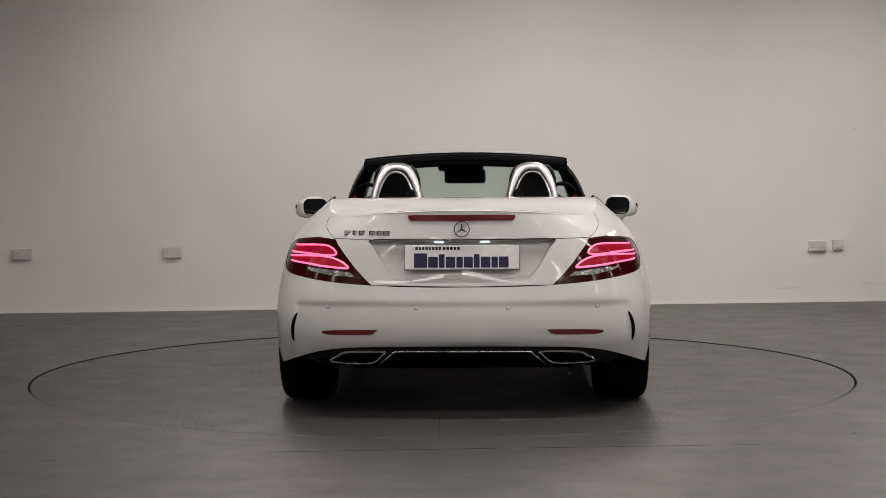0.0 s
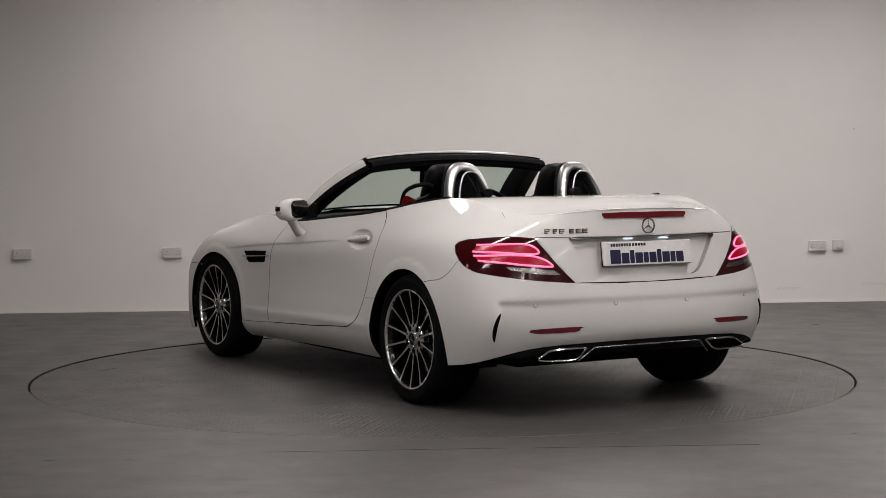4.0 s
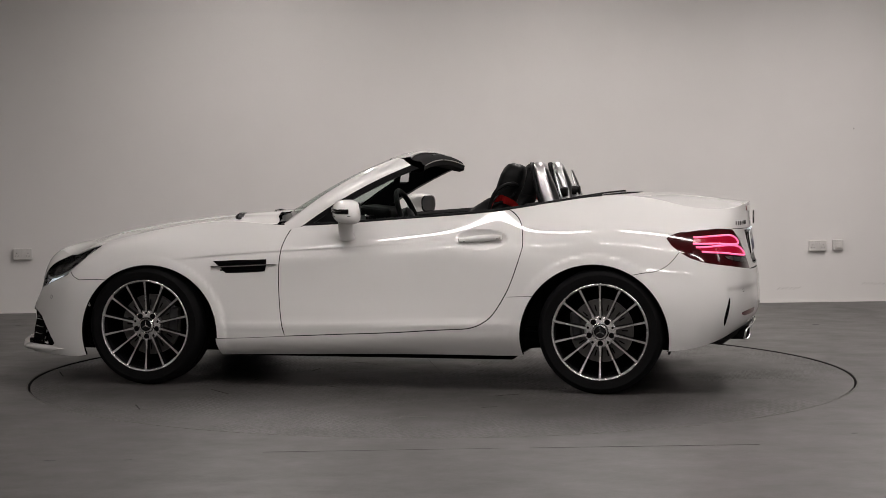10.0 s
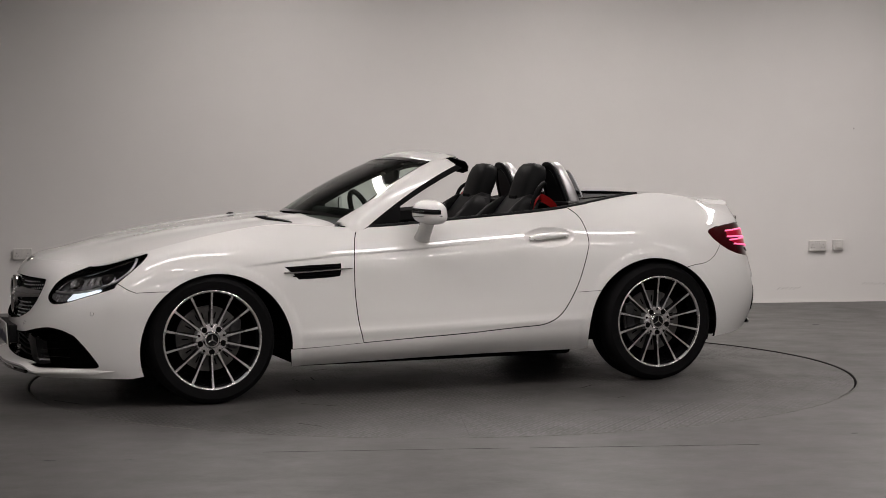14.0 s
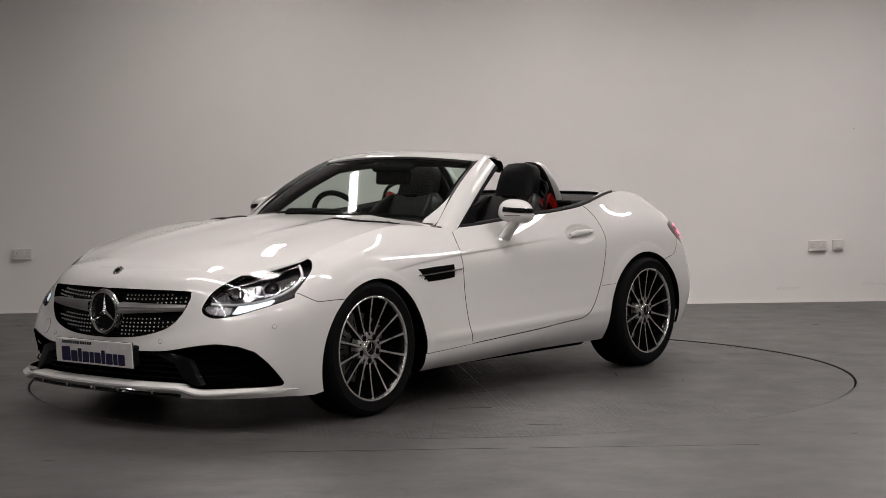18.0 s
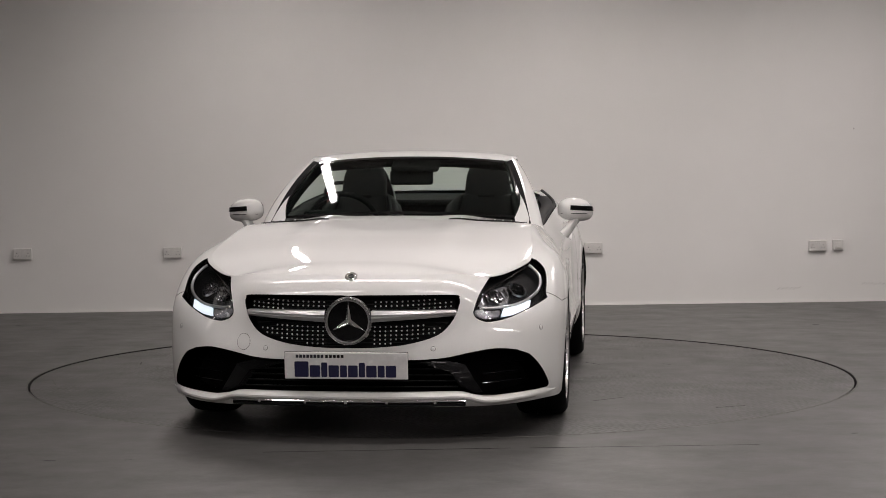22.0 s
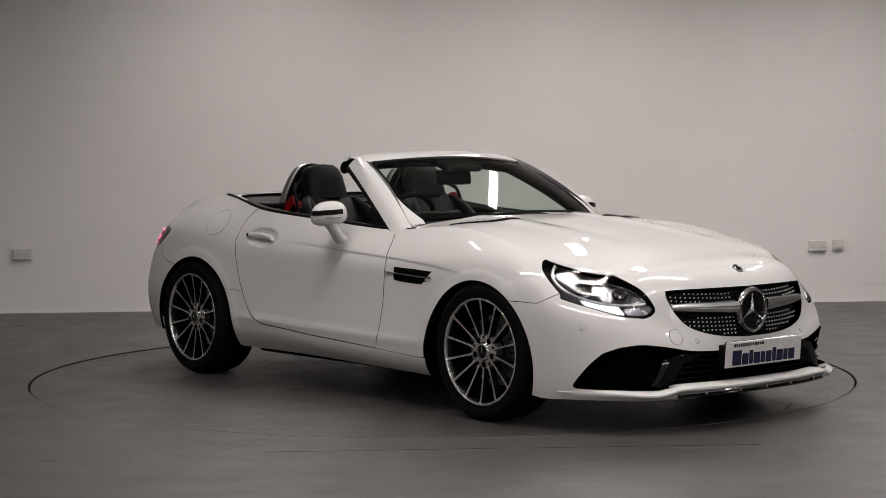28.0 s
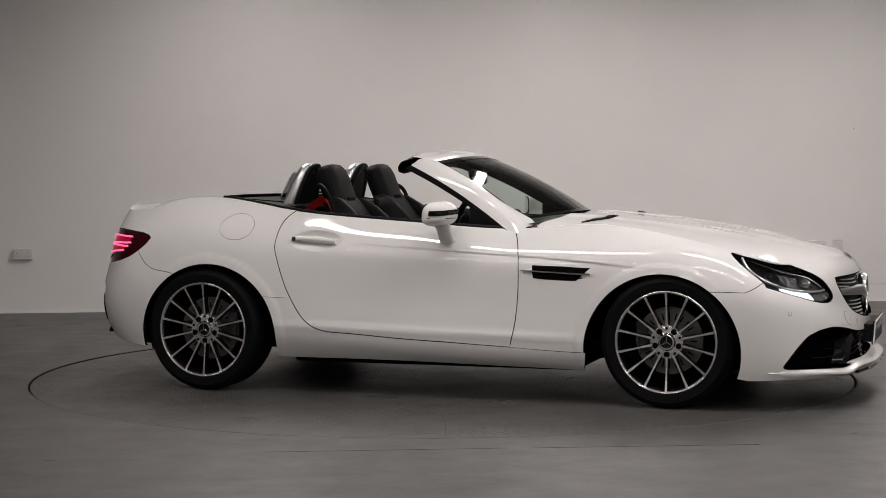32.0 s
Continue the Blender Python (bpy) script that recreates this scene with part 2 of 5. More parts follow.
def build_floor():
    bm = bmesh.new()
    n = 160
    inner = [bm.verts.new(((RADIUS + 0.013) * math.cos(2 * math.pi * k / n), (RADIUS + 0.013) * math.sin(2 * math.pi * k / n), FLOOR_Z)) for k in range(n)]
    outer = []
    for k in range(n):
        c, s = math.cos(2 * math.pi * k / n), math.sin(2 * math.pi * k / n)
        f = min(13.4 / max(abs(c), 1e-6), (9.0 if s > 0 else 29.5) / max(abs(s), 1e-6))
        outer.append(bm.verts.new((f * c, f * s, FLOOR_Z)))
    lower = [bm.verts.new((v.co.x, v.co.y, -0.08)) for v in inner]
    for k in range(n):
        j = (k + 1) % n
        bm.faces.new((inner[k], inner[j], outer[j], outer[k]))
        bm.faces.new((inner[k], lower[k], lower[j], inner[j]))
    bm.faces.new(lower)
    return bm


tagged(new("floor", mesh_of(build_floor(), "floor", FLOOR, False)), "worn grey painted concrete floor", "floor", kind="structure")
# this lining paints the shade into the gap round the plate
part("pit_gap_shade", lathe(bmesh.new(), [(RADIUS + .0118, -.07), (RADIUS + .0118, FLOOR_Z - .001), (RADIUS + .0128, FLOOR_Z - .0005)], "z", 160), SHADE_AND_MARK, bpy.data.objects["floor"], "near-black lining that stands in for shade in the turntable gap", smooth=True)

part("pit_rim", lathe(bmesh.new(), [(RADIUS + .0130, FLOOR_Z), (RADIUS + .0135, FLOOR_Z + .0012), (RADIUS + .022, FLOOR_Z + .0012), (RADIUS + .0225, FLOOR_Z)], "z", 160), WORN_RIM, bpy.data.objects["floor"], "worn pale edge round the turntable", smooth=True)

turntable = thing("turntable", pose(0, 0, 0), "round steel turntable painted grey, flush with the floor", "turntable")


def turntable_plates():
    """The disc in ten wedge plates with fine radial joints."""
    gap = 0.0007
    for k in range(10):
        a0, a1 = radians(19 + 36 * k), radians(55 + 36 * k)
        mid = Vector((math.cos((a0 + a1) / 2), math.sin((a0 + a1) / 2)))
        tip = mid * (gap / math.sin(radians(18)))
        d = gap / RADIUS
        out = [tuple(tip)] + [(RADIUS * math.cos(a), RADIUS * math.sin(a)) for a in np.linspace(a0 + d, a1 - d, 19)]
        part("deck_plate", prism(bmesh.new(), out, "z", -0.05, 0.0), PLATE, turntable)
    part("rim", lathe(bmesh.new(), [(RADIUS - 0.004, -0.05), (RADIUS - 0.004, -0.06), (RADIUS - 0.2, -0.06)], "z", 120), DARK, turntable)


turntable_plates()


def light_fitting(x, y, length, across, watts):
    ob = thing("strip_light", pose(x, y, CEILING, 0, 0, 90 if across else 0), "long white ceiling strip light, switched on", "ceiling light", "ceiling strip lights")
    part("housing", new_box((0.16, length + 0.04, 0.05), (0, 0, -0.025), bevel=0.006), PLASTIC_WHITE, ob)
    part("diffuser", new_box((0.12, length, 0.02), (0, 0, -0.06)), TUBE, ob, "glowing diffuser")


for row in STRIPS + FAR_STRIPS:
    light_fitting(*row)


def wall_place(x, z):
    return WALL_M @ pose(x, -0.001, z)


def socket(x, z, double=True):
    w = 0.146 if double else 0.086
    ob = thing("double_socket" if double else "switch_plate", wall_place(x, z), "white plastic double wall socket" if double else "white plastic single wall plate with a metal rim", "socket", "wall sockets" if double else "")
    part("back_box", new_box((w, 0.03, 0.086), (0, -0.013, 0), bevel=0.004), SOCKET_WHITE, ob)
    if double:
        for s in (-1, 1):
            for dx, dz, a, b in ((0, 0.012, 0.004, 0.009), (-0.011, -0.010, 0.007, 0.004), (0.011, -0.010, 0.007, 0.004)):
                part("pin_hole", new_box((a, 0.004, b), (s * 0.044 + dx, -0.0285, dz - 0.004)), INK_BLACK, ob)
            part("rocker", new_box((0.011, 0.006, 0.016), (s * 0.016, -0.029, 0.020), bevel=0.001), SOCKET_WHITE, ob)
    else:
        part("frame", new_box((0.062, 0.006, 0.062), (0, -0.030, 0), bevel=0.002), SOCKET_WHITE, ob, "pale raised frame")
        part("rocker", new_box((0.044, 0.008, 0.044), (0, -0.032, 0), bevel=0.002), SOCKET_WHITE, ob)
    return ob


for sx in (-3.332, -2.158, 1.245, 3.122):
    socket(sx, 0.473)
socket(3.296, 0.479, False)
tagged(new("trim", mesh_of(new_box((26, 0.012, 0.012), (0, -0.006, FLOOR_Z + 0.006)), "trim", WALL, False)), "thin pale sealant line along the wall's foot", "trim", kind="structure").matrix_world = WALL_M


def scuffs():
    """Small rubbed marks low on the wall, and tyre specks and a saw cut in the floor."""
    rnd = random.Random(4)
    wall, ground = bpy.data.objects["wall_north"], bpy.data.objects["floor"]
    for x0, n, z0, w in ((2.80, 6, .125, .035), (3.52, 9, .150, .035)):
        for k in range(n):
            x = x0 + .034 * k
            part("scuff", new_box((.004, .001, w), (x, -.0005, z0 + rnd.uniform(-.006, .006)), Euler((0, radians(55), 0)).to_matrix()), PAINT_LINE, wall)
    part("scuff", new_box((.010, .001, .014), (3.43, -.0005, 1.438)), PAINT_LINE, wall)
    for x, y, w, d, a in ((2.675, 2.62, .055, .012, .2), (1.77, -2.20, .03, .01, .6), (-1.56, -2.75, .05, .008, -.1), (-1.25, -2.74, .03, .006, .3), (-3.1, 2.9, .04, .01, .4)):
        part("scuff", new_box((w, d, .001), (x, y, FLOOR_Z + .0005), Euler((0, 0, a)).to_matrix()), INK_BLACK, ground)
    for x0, y0, x1, y1 in ((-.73, -2.58, .28, -2.52), (.36, -2.52, 1.31, -2.47)):
        v = Vector((x1 - x0, y1 - y0, 0))
        part("saw_cut", new_box((v.length, .004, .001), ((x0 + x1) / 2, (y0 + y1) / 2, FLOOR_Z + .0005), Euler((0, 0, math.atan2(v.y, v.x))).to_matrix()), IRON, ground)


scuffs()


def plate_marks():
    """Faint rubber and drag marks on the turning plate."""
    rnd = random.Random(11)
    for k in range(22):
        a, r = rnd.uniform(0, 2 * math.pi), rnd.uniform(.7, 2.15)
        length, turn = rnd.uniform(.05, .22), a + math.pi / 2 + rnd.uniform(-.5, .5)
        part("drag_mark", new_box((length, rnd.uniform(.003, .008), .0006), (r * math.cos(a), r * math.sin(a), .0003), Euler((0, 0, turn)).to_matrix()), SHADE_AND_MARK if k % 3 else WORN_RIM, turntable)


plate_marks()

# ---- the car: body surface ----
# The flank is one smooth skin lofted through six lines that run round the right half from the middle of the nose to the
# middle of the tail; each line holds (x, y, z) at the same eighteen stations. Panels are cut from it and mirrored.
LINE_FOOT = [(0, 2.10, .150), (.30, 2.085, .150), (.55, 2.015, .146), (.72, 1.90, .148), (.82, 1.74, .148), (.875, 1.57, .145),
             (.885, 1.20, .150), (.822, .82, .163), (.812, .45, .170), (.806, 0, .178), (.810, -.45, .182), (.824, -.81, .184),
             (.885, -1.20, .205), (.872, -1.56, .224), (.795, -1.768, .262), (.62, -1.888, .315), (.35, -1.942, .332), (0, -1.958, .336)]
LINE_SILL = [(0, 2.115, .200), (.30, 2.10, .200), (.56, 2.03, .202), (.735, 1.91, .215), (.838, 1.75, .230), (.888, 1.57, .255),
             (.900, 1.20, .270), (.878, .82, .255), (.876, .45, .262), (.875, 0, .276), (.876, -.45, .298), (.884, -.81, .300),
             (.908, -1.20, .310), (.892, -1.56, .325), (.822, -1.790, .36), (.652, -1.920, .388), (.365, -1.975, .392), (0, -1.995, .392)]
LINE_WIDE = [(0, 2.09, .355), (.30, 2.072, .360), (.56, 2.00, .375), (.735, 1.875, .395), (.845, 1.73, .415), (.896, 1.56, .445),
             (.905, 1.20, .480), (.872, .82, .460), (.862, .45, .460), (.858, 0, .470), (.861, -.45, .480), (.885, -.81, .490),
             (.914, -1.20, .500), (.897, -1.56, .490), (.83, -1.79, .490), (.66, -1.92, .500), (.37, -1.975, .505), (0, -1.995, .505)]
LINE_WAIST = [(0, 2.085, .425), (.30, 2.055, .440), (.55, 1.955, .490), (.72, 1.825, .530), (.832, 1.69, .560), (.882, 1.55, .590),
              (.888, 1.20, .650), (.857, .82, .635), (.850, .45, .635), (.846, 0, .645), (.850, -.45, .660), (.868, -.81, .675),
              (.889, -1.20, .680), (.868, -1.56, .660), (.81, -1.76, .640), (.64, -1.90, .625), (.36, -1.955, .620), (0, -1.975, .618)]
LINE_SHOULDER = [(0, 2.035, .615), (.28, 2.015, .615), (.50, 1.925, .622), (.655, 1.765, .622), (.768, 1.62, .668), (.832, 1.48, .708),
                 (.832, 1.20, .760), (.825, .82, .738), (.822, .45, .735), (.822, 0, .750), (.828, -.45, .770), (.832, -.81, .800),
                 (.830, -1.20, .840), (.808, -1.51, .820), (.765, -1.70, .800), (.615, -1.855, .812), (.36, -1.925, .815), (0, -1.945, .815)]
LINE_TOP = [(0, 1.962, .698), (.28, 1.94, .698), (.455, 1.865, .697), (.575, 1.755, .680), (.672, 1.625, .715), (.730, 1.48, .758),
            (.722, 1.20, .822), (.705, .82, .872), (.728, .45, .850), (.742, 0, .873), (.750, -.45, .906), (.742, -.81, .945),
            (.655, -1.20, .999), (.640, -1.47, .984), (.615, -1.63, .946), (.535, -1.800, .930), (.35, -1.900, .948), (0, -1.935, .958)]
LINES = np.array([LINE_FOOT, LINE_SILL, LINE_WIDE, LINE_WAIST, LINE_SHOULDER, LINE_TOP])


def spline_matrix(n):
    """Second derivatives of a natural cubic spline on unit steps, as a matrix on its values."""
    A, B = np.eye(n), np.zeros((n, n))
    for i in range(1, n - 1):
        A[i, i - 1:i + 2] = 1, 4, 1
        B[i, i - 1:i + 2] = 6, -12, 6
    return np.linalg.solve(A, B)


def spline(vals, x):
    """Natural cubic spline through vals at 0, 1, 2 ...; x is an array; vals may hold vectors."""
    vals = np.asarray(vals, float)
    n = len(vals)
    d2 = np.tensordot(spline_matrix(n), vals, 1)
    x = np.clip(np.asarray(x, float), 0, n - 1)
    i = np.minimum(x.astype(int), n - 2)
    t = x - i
    sh = t.shape + (1,) * (vals.ndim - 1)
    t = t.reshape(sh)
    s = 1 - t
    return s * vals[i] + t * vals[i + 1] + ((s ** 3 - s) * d2[i] + (t ** 3 - t) * d2[i + 1]) / 6


FRONT_ARCH = (1.192, .27, .378, .371)
REAR_ARCH = (-1.183, .28, .378, .379)
NU, NV = LINES.shape[1], LINES.shape[0]
# mirrored continuation past the middle keeps the nose and tail square to the centre line
EXT = np.concatenate([LINES[:, 2:0:-1] * [-1, 1, 1], LINES, LINES[:, -2:-4:-1] * [-1, 1, 1]], axis=1)
D2V = spline_matrix(NV)
D2U = spline_matrix(NU + 4)
LV = np.tensordot(D2V, EXT, 1)


def smooth_skin(u, v):
    """Point of the right flank for u in 0..17 (nose to tail) and v in 0..5 (foot to top)."""
    u, v = np.broadcast_arrays(np.asarray(u, float), np.asarray(v, float))
    j = np.clip(v.astype(int), 0, NV - 2)
    t = (v - j)[..., None, None]
    s = 1 - t
    cols = s * EXT[j] + t * EXT[j + 1] + ((s ** 3 - s) * LV[j] + (t ** 3 - t) * LV[j + 1]) / 6
    d2 = np.einsum("ij,...jk->...ik", D2U, cols)
    w = np.clip(u, 0, NU - 1) + 2
    i = np.minimum(w.astype(int), NU + 2)
    t = (w - i)[..., None]
    s = 1 - t
    def pick(a, k):
        return np.take_along_axis(a, k[..., None, None], -2)[..., 0, :]
    return s * pick(cols, i) + t * pick(cols, i + 1) + ((s ** 3 - s) * pick(d2, i) + (t ** 3 - t) * pick(d2, i + 1)) / 6


def soft_step(x, w):
    return 1 / (1 + np.exp(-np.clip(x / w, -40, 40)))


CREASE = [(1.14, .661), (.847, .689), (.555, .711), (.263, .727), (-.029, .746), (-.32, .765)]


def relief(P):
    """Creases, arch lips, handle dishes and the step in the tail bumper, as small moves of the smooth skin."""
    x, y, z = P[..., 0], P[..., 1], P[..., 2]
    flank = soft_step(1.45 - np.abs(y), .05) * soft_step(x - .5, .03)
    zc = np.interp(y, [c[0] for c in CREASE[::-1]], [c[1] for c in CREASE[::-1]])
    d = z - zc
    fade = np.clip((y + .45) / .5, 0, 1) * np.clip((1.10 - y) / .25, 0, 1)
    dx = -.007 * soft_step(-d, .002) * np.exp(-np.maximum(-d, 0) / .05) * fade
    zl = .335 + .02 * np.clip(-y, -1, 1)
    dx += .006 * np.exp(-((z - zl) / .022) ** 2) * np.clip((.9 - np.abs(y)) / .3, 0, 1)
    for cy, cz, ry, rz in (FRONT_ARCH, REAR_ARCH):
        r = np.hypot((y - cy) / ry, (z - cz) / rz)
        dx += .004 * soft_step(1.12 - r, .010) * soft_step(z - .20, .03)
    e = ((y + .60) / .140) ** 2 + ((z - .782) / .052) ** 2
    dx += -.030 * np.clip(1 - e, 0, 1) ** 1.1
    out = P.copy()
    out[..., 0] += dx * flank
    tail = soft_step(-1.62 - y, .03) * soft_step(.772 - x, .006)
    out[..., 1] += .012 * (.55 + .45 * np.clip((x - .25) / .4, 0, 1)) * soft_step(.532 - z, .007) * soft_step(z - .355, .022) * tail
    return out


def skin(u, v):
    return relief(smooth_skin(u, v))


def skin_normal(u, v, e=0.012):
    du = skin(np.clip(u + e, 0, NU - 1), v) - skin(np.clip(u - e, 0, NU - 1), v)
    dv = skin(u, np.clip(v + e, 0, NV - 1)) - skin(u, np.clip(v - e, 0, NV - 1))
    n = np.cross(dv, du)
    return n / np.maximum(np.linalg.norm(n, axis=-1, keepdims=True), 1e-9)


GU, GV = np.meshgrid(np.linspace(0, NU - 1, 171), np.linspace(0, NV - 1, 61), indexing="ij")
GRID = skin(GU, GV)
RUN = np.concatenate([[0], np.cumsum(np.linalg.norm(np.diff(skin(np.linspace(0, NU - 1, 341), np.full(341, 2.0)), axis=0), axis=1))])
RUN_U = np.linspace(0, NU - 1, 341)
STEP_V = 0.14


def flat(uv):
    """From (u, v) to a near-metric flat sheet."""
    uv = np.asarray(uv, float)
    return np.stack([np.interp(uv[..., 0], RUN_U, RUN), uv[..., 1] * STEP_V], -1)


def unflat(ab):
    ab = np.asarray(ab, float)
    return np.stack([np.interp(ab[..., 0], RUN, RUN_U), np.clip(ab[..., 1] / STEP_V, 0, NV - 1)], -1)


SPAN = {"side": (4.0, 14.6, 1), "corner": (2.6, 5.6, 1), "front": (0, 5.6, 0), "rear": (13.0, 17, 0)}


def on_skin(view, pts):
    """(u, v) of points given as (y, z) seen from the side, or (x, z) seen from the front or rear."""
    lo, hi, ax = SPAN[view]
    pick = [ax, 2]
    ok = (GU >= lo) & (GU <= hi)
    cu, cv, cp = GU[ok], GV[ok], GRID[ok][:, pick]
    pts = np.asarray(pts, float).reshape(-1, 2)
    k = [((cp - p) ** 2).sum(1).argmin() for p in pts]
    u, v = cu[k], cv[k]
    e = 1e-3
    for _ in range(6):
        q = skin(u, v)[:, pick]
        J = np.stack([(skin(u + e, v) - skin(u - e, v))[:, pick] / (2 * e), (skin(u, v + e) - skin(u, v - e))[:, pick] / (2 * e)], -1)
        d = np.einsum("nij,nj->ni", np.linalg.pinv(J, rcond=1e-3), pts - q)
        u = np.clip(u + np.clip(d[:, 0], -.3, .3), lo, hi)
        v = np.clip(v + np.clip(d[:, 1], -.3, .3), 0, NV - 1)
    return [(float(x), float(y)) for x, y in zip(u, v)]


def along(v, u0, u1, n=None):
    """A run along one of the six lines."""
    n = n or max(3, int(abs(u1 - u0) * 5))
    return [(float(u), float(v)) for u in np.linspace(u0, u1, n)]


def up(u, v0, v1, n=6):
    return [(u, float(v)) for v in np.linspace(v0, v1, n)]


def fill_run(P, step=0.02):
    out = []
    for i in range(len(P)):
        a, b = np.array(P[i]), np.array(P[(i + 1) % len(P)])
        n = max(1, int(np.linalg.norm(b - a) / step))
        out += [a + (b - a) * k / n for k in range(n)]
    return np.array(out)


def inside(P, Q):
    """Which points Q lie inside the polygon P."""
    x, y = Q[:, 0], Q[:, 1]
    res = np.zeros(len(Q), bool)
    for a, b in zip(P, np.roll(P, -1, 0)):
        hit = (a[1] > y) != (b[1] > y)
        res ^= hit & (x < (b[0] - a[0]) * (y - a[1]) / (b[1] - a[1] + 1e-15) + a[0])
    return res


def edge_distance(P, Q):
    d = np.full(len(Q), 9.0)
    for a, b in zip(P, np.roll(P, -1, 0)):
        ab = b - a
        t = np.clip(((Q - a) @ ab) / max(ab @ ab, 1e-12), 0, 1)
        d = np.minimum(d, np.linalg.norm(Q - a - t[:, None] * ab, axis=1))
    return d


def shrink(P, gap, keep=None):
    """Moves a closed outline inwards by gap; keep says which points stay (on the centre line)."""
    area = 0.5 * np.sum(P[:, 0] * np.roll(P[:, 1], -1) - np.roll(P[:, 0], -1) * P[:, 1])
    t = np.roll(P, -1, 0) - np.roll(P, 1, 0)
    t /= np.maximum(np.linalg.norm(t, axis=1, keepdims=True), 1e-9)
    n = np.stack([-t[:, 1], t[:, 0]], 1) * (1 if area > 0 else -1)
    out = P + n * gap
    if keep is not None:
        out[keep] = P[keep]
    return out


def sheet(P, step, extra=None):
    """Triangles that fill a closed outline, with an even grid inside."""
    from mathutils.geometry import delaunay_2d_cdt
    P = fill_run(P, step)
    lo, hi = P.min(0), P.max(0)
    gx, gy = np.meshgrid(np.arange(lo[0] + step / 2, hi[0], step), np.arange(lo[1] + step / 2, hi[1], step * 0.8))
    gx[::2] += step / 2
    Q = np.stack([gx.ravel(), gy.ravel()], 1)
    Q = Q[inside(P, Q)]
    Q = Q[edge_distance(P, Q) > step * 0.45]
    if extra is not None and len(extra):
        E = extra[inside(P, extra)]
        E = E[edge_distance(P, E) > 0.004]
        if len(E):
            near = np.array([np.min(np.abs(E[:, 0] - q[0]) + 3 * np.abs(E[:, 1] - q[1])) for q in Q])
            Q = np.concatenate([Q[near > step * 0.6], E])
    n = len(P)
    V, E, F, *_ = delaunay_2d_cdt([Vector(p) for p in np.concatenate([P, Q])], [(i, (i + 1) % n) for i in range(n)], [], 0, 1e-6)
    V = np.array([tuple(v) for v in V])
    F = np.array([f for f in F if len(f) == 3])
    F = F[inside(P, V[F].mean(1))]
    return V, F, n


def panel_data(uv, gap=0.0032, step=0.017, flange=0.014, lift=0.0, extra=None):
    """Points, normals and triangles of a panel cut from the flank, with its edge folded inwards."""
    P = flat(uv)
    mid = (np.asarray(uv)[:, 0] < 1e-6) | (np.asarray(uv)[:, 0] > NU - 1 - 1e-6)
    V, F, n = sheet(shrink(P, gap, mid), step, extra)
    q = unflat(V)
    X = skin(q[:, 0], q[:, 1])
    N = skin_normal(q[:, 0], q[:, 1])
    X = X + N * lift
    a, b, c = X[F[:, 0]], X[F[:, 1]], X[F[:, 2]]
    if (np.cross(b - a, c - a) * N[F[:, 0]]).sum() < 0:
        F = F[:, ::-1]
    # border
    cnt = {}
    for f in F:
        for k in range(3):
            cnt[(f[k], f[(k + 1) % 3])] = 1
    edges = [e for e in cnt if (e[1], e[0]) not in cnt]
    edges = [e for e in edges if not (min(X[e[0], 0], X[e[1], 0]) < 1e-4 and max(X[e[0], 0], X[e[1], 0]) < 1e-3)]
    return X, N, F, edges, flange


def sheet_mesh(name, datas, mat, sides=(1, -1), dark=True):
    """One mesh from panel data, on the right (1), the left (-1) or both, with smooth normals on the outside."""
    verts, faces, normals, marks = [], [], [], []
    for X, N, F, edges, flange in datas:
        for s in sides:
            base = len(verts)
            flip = np.array([s, 1, 1])
            verts += list(X * flip)
            normals += list(N * flip)
            faces += [tuple(int(i) + base for i in (f if s > 0 else f[::-1])) for f in F]
            marks += [0] * len(F)
            if flange:
                top, low = {}, {}
                for a, b in edges:
                    for i in (a, b):
                        if i not in top:
                            side = N[i] * flip
                            top[i] = len(verts)
                            verts.append(X[i] * flip)
                            normals.append(side)
                            low[i] = len(verts)
                            verts.append((X[i] - N[i] * flange) * flip)
                            normals.append(side)
                    q = (top[b], top[a], low[a], low[b])
                    faces.append(q if s > 0 else q[::-1])
                    marks.append(1)
    me = bpy.data.meshes.new(name)
    me.from_pydata([tuple(map(float, v)) for v in verts], [], faces)
    me.shade_smooth()
    me.normals_split_custom_set_from_vertices([tuple(map(float, n)) for n in normals])
    me.materials.append(mat)
    if mat is WHITE and dark:
        me.materials.append(DARK)
        me.polygons.foreach_set("material_index", marks)
    return me


car = thing("car", pose(0, 0, 0), "white two-seat convertible car with roof folded, on the turntable", "car")


def arch(y, z, ry, rz, a0, a1, n=26):
    return [(y + ry * math.cos(radians(a)), z + rz * math.sin(radians(a))) for a in np.linspace(a0, a1, n)]


# shared seams (side view: y, z)
BUMPER_SEAM = [(1.675, .600), (1.585, .560), (1.53, .562)]
DOOR_FRONT = [(.442, .271), (.460, .345), (.472, .430), (.480, .560), (.475, .710), (.455, .795), (.430, .846)]
DOOR_REAR = [(-.735, .934), (-.775, .905), (-.806, .855), (-.819, .762), (-.807, .704), (-.769, .588), (-.731, .501), (-.667, .399), (-.61, .352), (-.55, .328), (-.50, .321)]
SILL_SEAM = [(.822, .256), (.442, .272), (.12, .287), (-.172, .300), (-.50, .321)]
TAIL_SEAM = [(-1.375, .607), (-1.43, .618), (-1.50, .628), (-1.56, .662), (-1.61, .723)]


def side(pts):
    return on_skin("side", pts)


